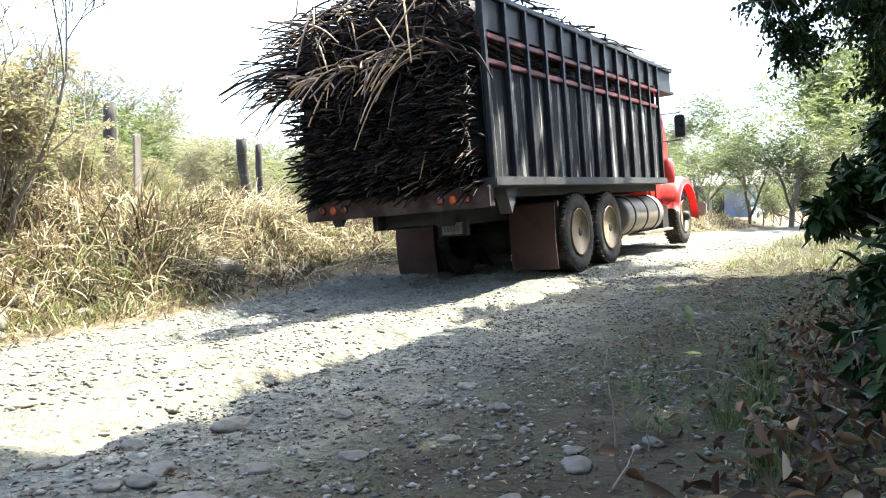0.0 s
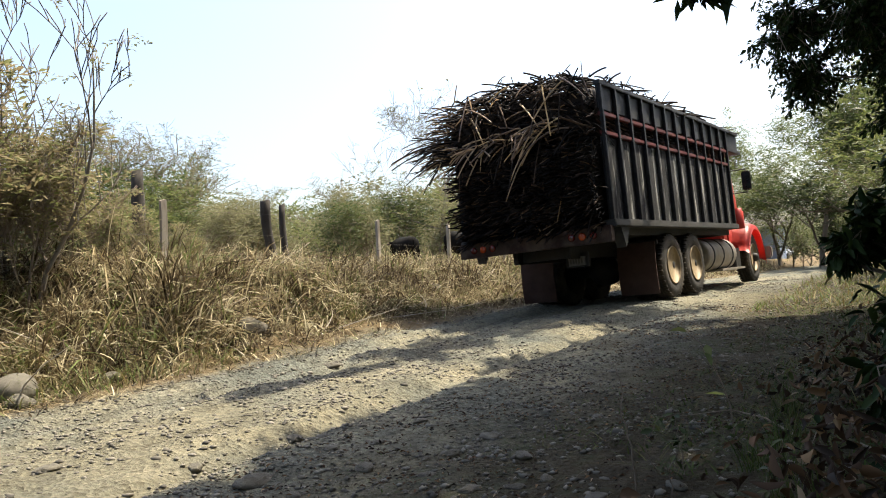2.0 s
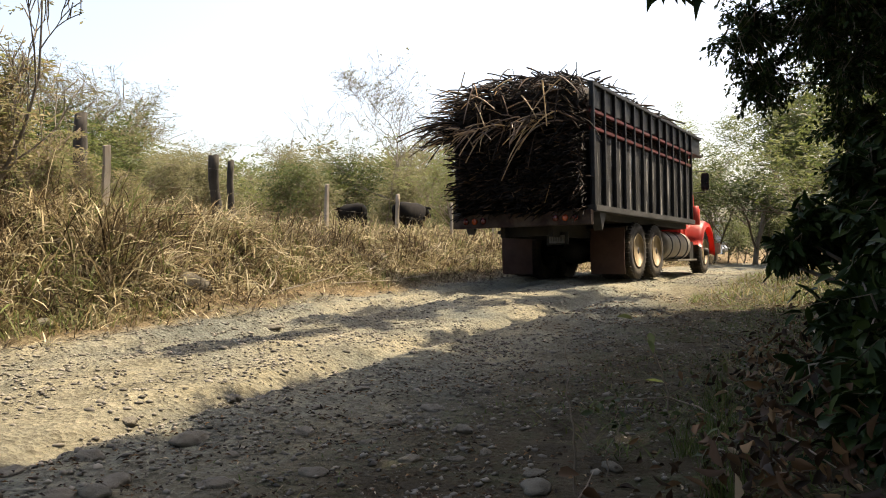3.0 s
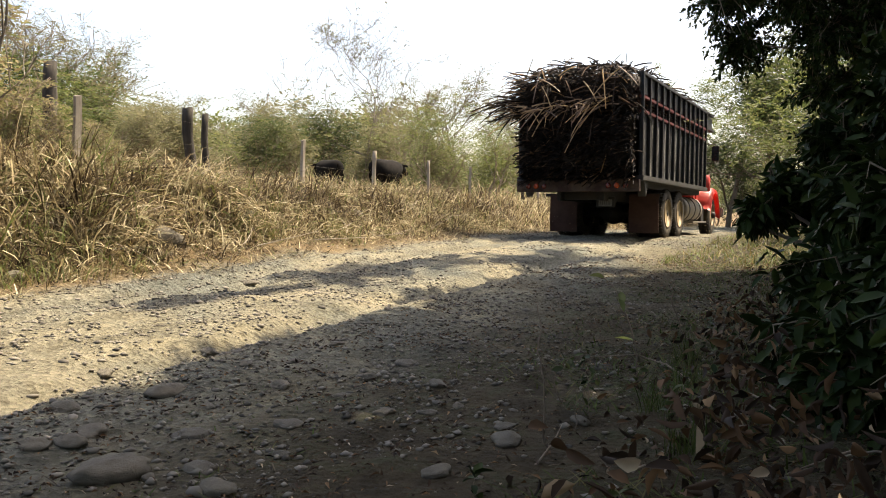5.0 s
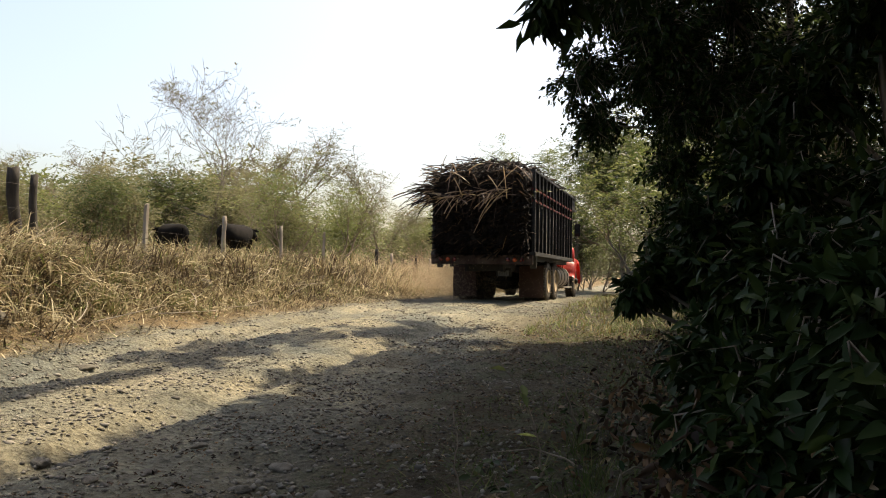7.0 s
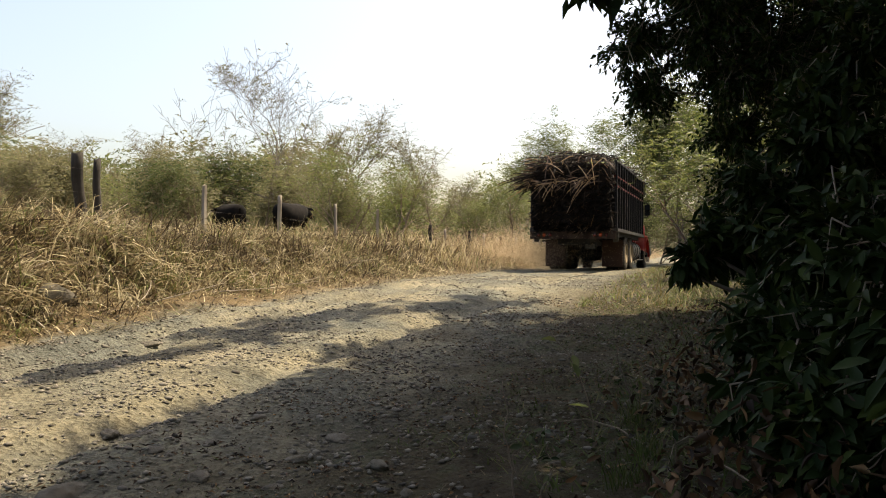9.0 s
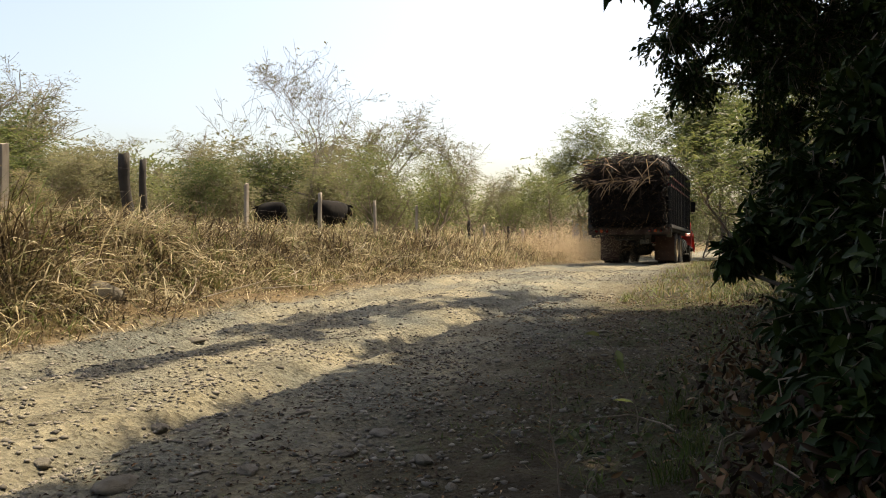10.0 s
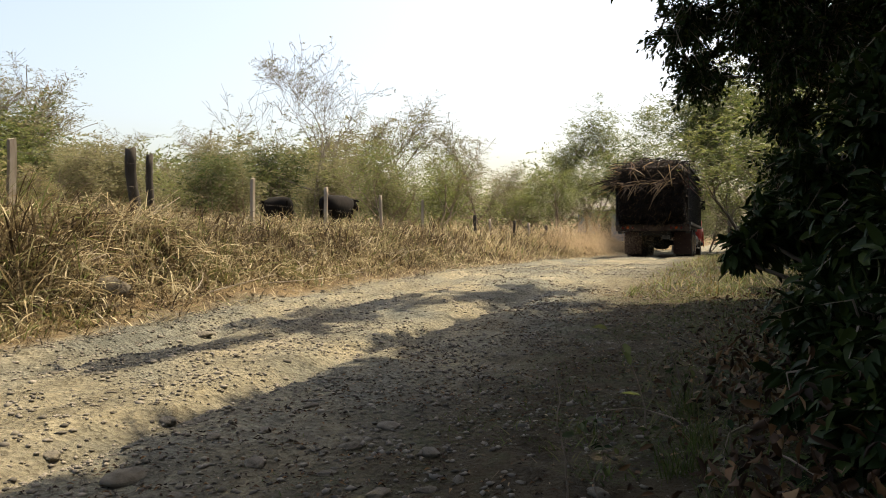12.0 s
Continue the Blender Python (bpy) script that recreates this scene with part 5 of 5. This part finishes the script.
    for y, w, top in ((4.8, 0.72, 1.46), (5.2, 0.66, 1.42), (5.7, 0.6, 1.36), (5.95, 0.56, 1.28), (6.0, 0.52, 1.2)):
        ring = []
        for i in range(13):
            f = i / 12
            an = math.pi * f
            cx, cz = -w * math.copysign(abs(math.cos(an)) ** 0.45, math.cos(an)), abs(math.sin(an)) ** 0.45
            ring.append(hood.verts.new((cx, y, 0.75 + (top - 0.75) * cz)))
        rings.append(ring)
    for p, q in zip(rings, rings[1:]):
        for i in range(12):
            hood.faces.new((p[i], p[i + 1], q[i + 1], q[i]))
    hood.faces.new(rings[-1])
    hood.faces.new(rings[0])
    part("hood", hood, M_RED, t, "red rounded engine hood", smooth=True, m=pose(0, 0.33, 0))
    for s in (-1, 1):
        bm = bmesh.new()
        rows = []
        for k in range(15):
            an = radians(12 + 172 * k / 14)
            y, z = 4.88 - 0.66 * math.cos(an), 0.52 + 0.72 * math.sin(an)
            rows.append([bm.verts.new((s * xx, y + (0.55 - 0.5) * 0, z - dz)) for xx, dz in ((0.6, -0.03), (0.9, 0.0), (1.1, 0.02), (1.19, 0.07), (1.2, 0.16))])
        for p, q in zip(rows, rows[1:]):
            for i in range(4):
                bm.faces.new((p[i], p[i + 1], q[i + 1], q[i]))
        bmesh.ops.solidify(bm, geom=list(bm.faces), thickness=0.02)
        fender = part("fender", bm, M_RED, t, "red rounded front fender", smooth=True)
        bm = bmesh.new()
        lathe(bm, [(0, 0.0001), (0, 0.1), (0.05, 0.11), (0.1, 0.09), (0.12, 0.0001)], 18, pose(s * 0.85, 5.61, 0.95, 0, 0, 90))
        part("headlight", bm, M_ALU, fender, smooth=True)
    part("grille", boxed(-0.5, 0.5, 6.32, 6.36, 0.8, 1.3, 0.02), M_ALU, t, "metal radiator grille")
    part("bumper", boxed(-1.15, 1.15, 6.33, 6.47, 0.45, 0.72, 0.03), M_ALU, t, "straight metal front bumper")
    return t


TRUCK = build_truck()


def build_load():
    """Burnt cane piled in two bundles; it rides on the truck's bed."""
    ob = thing("cane_load", "huge load of burnt sugar cane stacked in bundles", "sugar cane")
    core = bmesh.new()

    def lump(y0, y1, z0, z1, w, bulge):
        rings = []
        n = 22
        for k in range(12):
            f = k / 11
            y = y0 + (y1 - y0) * f
            e = min(1.0, math.sqrt(max(0.0, 1 - (1 - min(f * 5, 1.0)) ** 2)) * 0.35 + 0.65) if f < 0.2 else 1.0
            ring = []
            for i in range(n):
                a = 2 * math.pi * i / n
                c, s = math.cos(a), math.sin(a)
                x = w * math.copysign(abs(c) ** 0.4, c) * (0.9 + 0.1 * e)
                z = (z0 + z1) / 2 + (z1 - z0) / 2 * math.copysign(abs(s) ** bulge, s) * e
                d = noise.noise(Vector((x * 2, y * 2, z * 2))) * 0.06
                ring.append(core.verts.new((x, y + d, z + d)))
            rings.append(ring)
        for p, q in zip(rings, rings[1:]):
            for i in range(n):
                core.faces.new((p[i], p[(i + 1) % n], q[(i + 1) % n], q[i]))
        core.faces.new(rings[0])
        core.faces.new(rings[-1])

    lump(-2.75, 3.3, 1.11, 2.45, 1.1, 0.3)
    lump(-2.7, 3.3, 2.2, 3.15, 1.09, 0.45)
    part("packed_core", core, M_CANE_CORE, ob, "dark packed mass of burnt cane")
    r = np.random.default_rng(21)

    def cane(p, d, length, rad, sag=0.0, n=3):
        p, d = np.array(p, float), np.array(d, float)
        d /= np.linalg.norm(d)
        out = []
        for k in range(n + 1):
            f = k / n
            out.append((p + d * length * f - np.array([0, 0, sag * length * f * f]), rad * (1 - 0.25 * f)))
        return out

    ends = []
    # rear face: cut ends of the lower bundle and of the upper one
    for _ in range(2300):
        z = r.uniform(1.1, 2.42)
        ends.append(cane((r.uniform(-1.1, 1.1), -2.55, z), (r.normal() * 0.24, -1, r.normal() * 0.2 - 0.05), r.uniform(0.1, 0.44) + 0.12 * math.sin((z - 1.1) * 2.3), r.uniform(0.008, 0.0145), 0.1))
    for _ in range(1300):
        z = r.uniform(2.4, 3.25)
        x = r.uniform(-1.1, 1.1)
        if z > 3.3 - 0.28 * (x / 1.1) ** 4:
            continue
        ends.append(cane((x, -2.5, z), (r.normal() * 0.14 + x * 0.06, -1, r.normal() * 0.14), r.uniform(0.12, 0.38), r.uniform(0.008, 0.0145), 0.2))
    V, F = tubes(ends, 5)
    tagged(sheet("cane_face", V, F, M_CANE, ob), "blackened cut cane ends packed tight", kind="stuff")
    # canes along the top and sides
    top = []
    for _ in range(900):
        x = r.uniform(-1.1, 1.1)
        z = 3.12 + 0.2 * (1 - (x / 1.1) ** 2) + r.uniform(-0.1, 0.1)
        top.append(cane((x, r.uniform(-2.25, 2.5), z), (r.normal() * 0.45, r.choice([-1, 1]), r.normal() * 0.09), r.uniform(0.3, 0.7), r.uniform(0.011, 0.018), 0.1, 4))
    for _ in range(500):
        s = r.choice([-1, 1])
        top.append(cane((s * r.uniform(1.02, 1.12), r.uniform(-2.4, 2.6), r.uniform(2.34, 2.66)), (s * 0.03 * r.normal(), r.choice([-1, 1]), r.normal() * 0.15), r.uniform(0.5, 1.2), r.uniform(0.012, 0.018), 0.0))
    for _ in range(60):
        top.append(cane((r.uniform(-1, 1), r.uniform(-2.6, 3.2), 3.15), (r.normal() * 0.5, r.normal() * 0.5, r.uniform(0.4, 1.0)), r.uniform(0.2, 0.45), 0.008, 0.0))
    for _ in range(120):
        top.append(cane((r.uniform(-1.05, 1.05), r.uniform(3.0, 3.5), r.uniform(2.9, 3.1)), (r.normal() * 0.4, 1, 0.1 + r.normal() * 0.15), r.uniform(0.3, 0.8), 0.012, 0.1))
    V, F = tubes(top, 5)
    tagged(sheet("cane_layer", V, F, M_CANE, ob), "dark canes lying along the top of the load", kind="stuff")
    # loose canes drooping over the rear where the bundles meet, and fanning out to the left
    droop, gold = [], []
    for _ in range(60):
        x = r.uniform(-1.15, 1.15)
        droop.append(cane((x, -2.68, r.uniform(2.36, 2.58)), (r.normal() * 0.9 - 0.2, -0.7, r.normal() * 0.25 + 0.05), r.uniform(0.2, 0.6), r.uniform(0.007, 0.013), r.uniform(0.2, 0.9), 6))
    for _ in range(56):
        a = r.uniform(0, 6.28)
        gold.append(cane((r.uniform(-1.15, 0.7), -2.95 + r.uniform(-0.05, 0.08), r.uniform(2.36, 2.56)), (math.cos(a) - 0.7, -0.2 + r.normal() * 0.2, 0.35 * math.sin(a)), r.uniform(0.2, 0.5), r.uniform(0.008, 0.014), r.uniform(0.1, 0.6), 6))
    for _ in range(70):
        a = r.uniform(0, 6.28)
        droop.append(cane((r.uniform(-1.0, 0.9), -2.88 + r.uniform(-0.05, 0.1), r.uniform(2.5, 3.25)), (math.cos(a), -0.15, 0.6 * math.sin(a)), r.uniform(0.15, 0.5), r.uniform(0.007, 0.012), r.uniform(0.1, 0.5), 6))
    for _ in range(8):
        gold.append(cane((r.uniform(-0.9, 0.9), -2.95, r.uniform(2.8, 3.2)), (r.normal(), -0.3, r.normal() * 0.5 - 0.4), r.uniform(0.3, 0.6), 0.012, 0.3, 6))
    for _ in range(13):
        gold.append(cane((r.uniform(0.3, 0.85), -2.8 + r.normal() * 0.06, r.uniform(2.4, 2.6)), (-0.7 + r.normal() * 0.35, -0.4 + r.normal() * 0.15, 0.22 + r.normal() * 0.2), r.uniform(0.35, 0.85), r.uniform(0.009, 0.015), r.uniform(0.4, 1.2), 8))
    for _ in range(90):
        droop.append(cane((r.uniform(-1.15, -0.9), r.uniform(-2.9, -2.3), r.uniform(2.3, 2.75)), (-1 + r.normal() * 0.2, -0.5 + r.normal() * 0.3, r.normal() * 0.16), r.uniform(0.25, 0.7), 0.01, r.uniform(0.0, 0.4), 5))
    for _ in range(60):
        droop.append(cane((r.uniform(-1.15, -0.9), r.uniform(-2.9, -2.3), r.uniform(2.75, 3.15)), (-0.8 + r.normal() * 0.2, -0.8 + r.normal() * 0.3, 0.1 + r.normal() * 0.2), r.uniform(0.2, 0.5), 0.0095, r.uniform(0.0, 0.4), 5))
    for _ in range(30):
        droop.append(cane((r.uniform(-1.0, 1.0), -2.65, r.uniform(2.75, 3.25)), (r.normal() * 1.0, -0.7, r.normal() * 0.25), r.uniform(0.3, 0.65), 0.013, r.uniform(0.4, 0.9), 6))
    for _ in range(14):
        droop.append(cane((r.uniform(0.95, 1.12), -2.75, r.uniform(1.3, 2.4)), (r.normal() * 0.5, -0.6, -0.3 + r.normal() * 0.4), r.uniform(0.15, 0.4), 0.009, r.uniform(0.2, 0.7), 4))
    for _ in range(16):
        droop.append(cane((r.uniform(-1.1, 0.9), -2.85, r.uniform(1.5, 3.0)), (r.normal() * 0.3, -0.15, -1), r.uniform(0.2, 0.5), 0.009, 0.0, 4))
    for _ in range(16):
        droop.append(cane((r.uniform(-1.2, -0.95), r.uniform(-2.9, -2.5), r.uniform(2.25, 2.75)), (-1, -0.3 + r.normal() * 0.25, 0.1 + r.normal() * 0.2), r.uniform(0.6, 1.0), r.uniform(0.008, 0.013), r.uniform(0.1, 0.5), 7))
    V, F = tubes(droop, 5)
    tagged(sheet("cane_overhang", V, F, M_CANE_PALE, ob), "pale loose canes drooping over the rear", kind="stuff")
    V, F = tubes(gold, 5)
    tagged(sheet("cane_fringe", V, F, M_CANE_GOLD, ob), "sunlit tan canes hanging from the upper bundle", kind="stuff")
    return ob


LOAD = build_load()


# ---- cattle ----
M_HIDE = worn("black_hide", [(0.3, (0.004, 0.004, 0.004)), (0.7, (0.011, 0.01, 0.009))], 6, 0.95, dirt=(0.02, 0.015, 0.012), dirt_amount=0.4, spec=0.1)


def loft(bm, rings, n=12):
    """Rounded body through rings of (centre, half width, half height)."""
    made = []
    for c, w, h in rings:
        made.append([bm.verts.new(Vector(c) + Vector((w * math.cos(2 * math.pi * i / n), 0, h * math.sin(2 * math.pi * i / n)))) for i in range(n)])
    for p, q in zip(made, made[1:]):
        for i in range(n):
            bm.faces.new((p[i], p[(i + 1) % n], q[(i + 1) % n], q[i]))
    bm.faces.new(made[0])
    bm.faces.new(made[-1])
    return bm


def cow(label, m):
    c = thing("cow", label, "cow", m, "grazing cattle")
    bm = loft(bmesh.new(), [((0, -0.86, 1.12), 0.1, 0.12), ((0, -0.78, 1.06), 0.25, 0.27), ((0, -0.5, 1.0), 0.32, 0.36), ((0, 0.0, 0.96), 0.36, 0.4), ((0, 0.45, 1.0), 0.3, 0.38), ((0, 0.7, 1.08), 0.2, 0.28), ((0, 0.95, 1.12), 0.13, 0.18)])
    part("body", bm, M_HIDE, c, smooth=True)
    bm = loft(bmesh.new(), [((0, 0.9, 1.14), 0.13, 0.16), ((0, 1.05, 1.16), 0.13, 0.15), ((0, 1.25, 1.06), 0.1, 0.11), ((0, 1.42, 0.98), 0.085, 0.08), ((0, 1.46, 0.97), 0.05, 0.05)])
    head = part("head", bm, M_HIDE, c, smooth=True)
    for s in (-1, 1):
        V, F = tubes([[((s * 0.1, 1.0, 1.24), 0.03), ((s * 0.2, 1.0, 1.22), 0.05), ((s * 0.3, 0.98, 1.18), 0.01)]], 6)
        sheet("ear", V, F, M_HIDE, head, True)
        for y in (-0.6, 0.5):
            V, F = tubes([[((s * 0.2, y, 0.9), 0.12), ((s * 0.2, y, 0.5), 0.07), ((s * 0.2, y + 0.03, 0.25), 0.05), ((s * 0.2, y, 0.0), 0.06)]], 8)
            sheet("leg", V, F, M_HIDE, c, True)
    V, F = tubes([[((0, -0.85, 1.2), 0.03), ((0, -0.93, 0.9), 0.02), ((0, -0.92, 0.5), 0.035), ((0, -0.92, 0.4), 0.01)]], 6)
    sheet("tail", V, F, M_HIDE, c, True)
    return c


def build_cattle():
    x, y = polar(0.0, 20.2)
    cow("black cow standing in tall grass behind the fence", pose(x, y, float(ground_z(x, y)) - 0.02, 0, 0, -28)).scale = (0.8, 0.8, 0.8)
    x, y = polar(-4.3, 21)
    cow("dark cow half hidden by the dry grass", pose(x, y, float(ground_z(x, y)) - 0.02, 0, 0, 25)).scale = (0.8, 0.8, 0.8)


build_cattle()


# ---- far end of the road ----
def build_far():
    M_WALL = worn("blue_grey_plaster", [(0.3, (0.12, 0.16, 0.23)), (0.7, (0.18, 0.22, 0.3))], 2, 0.9)
    M_ROOF = worn("sheet_roof", [(0.3, (0.09, 0.085, 0.08)), (0.7, (0.16, 0.15, 0.14))], 3, 0.8, 0.1)
    x, y = polar(20.2, 64)
    h = thing("shed", "low blue-grey walled shed among trees", "shed", pose(x, y, float(ground_z(x, y)), 0, 0, -30))
    part("wall", boxed(-2.2, 2.2, -2, 2, 0, 2.6, 0.02), M_WALL, h)
    bm = bmesh.new()
    v = [bm.verts.new(p) for p in ((-2.6, -2.5, 2.55), (2.6, -2.5, 2.55), (2.6, 2.5, 2.55), (-2.6, 2.5, 2.55), (-2.6, 0, 3.3), (2.6, 0, 3.3))]
    for idx in ((0, 1, 5, 4), (2, 3, 4, 5), (0, 4, 3), (1, 2, 5), (0, 1, 2, 3)):
        bm.faces.new([v[i] for i in idx])
    part("roof", bm, M_ROOF, h)
    part("door", boxed(-0.45, 0.45, -2.05, -2.0, 0, 2.0), M_CHASSIS, h)
    x, y = polar(22.1, 78)
    M_WHITE = worn("white_paint", [(0.3, (0.3, 0.34, 0.4)), (0.7, (0.45, 0.48, 0.52))], 2, 0.35, spec=0.5)
    c = thing("parked_car", "pale parked car beside the road ahead", "car", pose(x, y, float(ground_z(x, y)), 0, 0, -35))
    bm = loft(bmesh.new(), [((0, -2.1, 0.6), 0.7, 0.2), ((0, -1.9, 0.65), 0.82, 0.32), ((0, 0, 0.66), 0.86, 0.36), ((0, 1.7, 0.62), 0.82, 0.3), ((0, 2.1, 0.55), 0.68, 0.2)], 16)
    body = part("body", bm, M_WHITE, c, smooth=True)
    bm = loft(bmesh.new(), [((0, -1.5, 0.9), 0.6, 0.08), ((0, -1.1, 1.1), 0.66, 0.34), ((0, 0.2, 1.12), 0.66, 0.36), ((0, 1.0, 0.92), 0.62, 0.1)], 16)
    part("cabin", bm, M_GLASS, c, smooth=True)
    part("roof_panel", boxed(-0.55, 0.55, -1.0, 0.2, 1.42, 1.48, 0.02), M_WHITE, c)
    for s in (-1, 1):
        for yy in (-1.3, 1.3):
            bm = bmesh.new()
            lathe(bm, [(-0.09, 0.0001), (-0.09, 0.26), (-0.07, 0.31), (0.07, 0.31), (0.09, 0.26), (0.09, 0.0001)], 20, pose(s * 0.76, yy, 0.31))
            part("wheel", bm, M_TYRE, c, smooth=True)
    # far wooded hills that close the view
    # paled greens take the place of haze in the air
    hill = leafy("far_hazed_scrub", [(0.0, (0.09, 0.11, 0.06)), (0.5, (0.13, 0.15, 0.085)), (1.0, (0.18, 0.19, 0.115))], 0.0, 0.9, 0.1)
    n = 42000
    be, d = rng.uniform(-75, 95, n), rng.uniform(110, 230, n)
    x, y = -0.1 + d * np.sin(np.radians(be)), d * np.cos(np.radians(be))
    hgt = 2.0 + 4.5 * vnoise(x, y, 16, 41) + 3 * vnoise(x, y, 5, 42)
    C = np.stack([x, y, ground_z(x, y, False) + hgt * rng.random(n) ** 0.6], 1)
    ln = rng.uniform(0.4, 0.9, n)
    ob = far_leaves("far_woods", C, unit(n), unit(n) + (0, 0, 1), ln, ln * 0.7, hill)
    tagged(ob, "distant scrub woods with haze in their leaf colour", "woods", kind="stuff")



build_far()


# ---- dust ----
M_DUST = leafy("road_dust", [(0.0, (0.42, 0.32, 0.21)), (1.0, (0.6, 0.48, 0.33))], 0.5, 1.0, 0.0)


def dust(n, size, seed):
    """A drifting puff of specks, thickest low down and in its middle."""
    r = np.random.default_rng(seed)
    C = r.normal(size=(n, 3)) * np.array(size)
    C[:, 2] = np.abs(C[:, 2]) - 0.1
    C += 0.25 * np.sin(C[:, [1, 2, 0]] * 3.1 + seed)
    D, N = r.normal(size=(n, 3)), r.normal(size=(n, 3))
    ln = r.uniform(0.01, 0.017, n)
    ob = far_leaves("dust_cloud", C, D, N, ln, ln, M_DUST)
    return tagged(ob, "thin tan dust raised by the truck's wheels", "dust", kind="stuff")


DUST = [dust(40000, (0.9, 1.5, 0.55), 3), dust(50000, (1.6, 2.2, 0.5), 8)]


# ---- moving things ----
#         t, x, y, heading to the right of +y, lean to the left
TRUCK_ROWS = [(0, 0.90, 10.07, 32.2, 2.6), (1.25, 1.85, 11.6, 33, 2.4), (2.5, 2.82, 13.13, 34, 2.0), (4.5, 4.35, 15.45, 34, 1.5), (5.0, 4.95, 15.98, 33.5, 1.3), (5.5, 5.53, 16.95, 33, 1.2), (6.5, 6.2, 18.1, 33, 1.0),
              (7.5, 7.45, 19.72, 33, 0.5), (8.5, 8.47, 21.5, 33, 0.3), (9.5, 9.55, 23.15, 32, 0.3), (10.5, 10.5, 24.7, 31, 0.2), (11.25, 11.12, 25.72, 30.5, 0.2), (12, 11.7, 26.7, 30, 0.2)]


def truck_pose(t):
    k = max(i for i in range(len(TRUCK_ROWS) - 1) if TRUCK_ROWS[i][0] <= t)
    a, b = TRUCK_ROWS[k], TRUCK_ROWS[k + 1]
    f = (t - a[0]) / (b[0] - a[0])
    x, y, h, lean = (a[i] + (b[i] - a[i]) * f for i in (1, 2, 3, 4))
    u = (math.sin(radians(h)), math.cos(radians(h)))
    z0 = float(ground_z(x, y, False))
    z1 = float(ground_z(x + u[0] * 4.5, y + u[1] * 4.5, False))
    return pose(x, y, z0 - 0.01, 0, 0, -h) @ pose(0, 0, 0, math.degrees(math.atan2(z1 - z0, 4.5)), -lean, 0)


def motions():
    rows = [(r[0], truck_pose(r[0])) for r in TRUCK_ROWS]
    walk(TRUCK, rows)
    walk(LOAD, rows)
    # dust trails out from under the bed towards the bank
    for puff, side, lag in ((DUST[0], -2.0, -0.5), (DUST[1], -3.6, 0.6)):
        drift = ((0, 0.55, 3.0, -2.0), (3.5, 0.6, 2.6, -2.0), (5.0, 0.65, 2.2, -0.9), (6.5, 0.75, 1.5, 0.0), (7.5, 0.85, 1.0, 0.2), (9.5, 1.0, 0.3, 0.25), (12, 1.05, 0.0, 0.25))
        walk(puff, [(t, truck_pose(t) @ pose(side * f, lag * f + back, up, 0, 0, 12 * f)) for t, f, back, up in drift])
    times = np.arange(0, 12.01, 0.4)
    way = np.concatenate([[0], np.cumsum([math.dist(p[1:3], q[1:3]) for p, q in zip(TRUCK_ROWS, TRUCK_ROWS[1:])])])
    dist = np.interp(times, [r[0] for r in TRUCK_ROWS], way)
    for w, x, y, radius in SPIN:
        walk(w, [(float(t), pose(x, y, radius, -math.degrees(d / radius), 0, 0)) for t, d in zip(times, dist)])


motions()
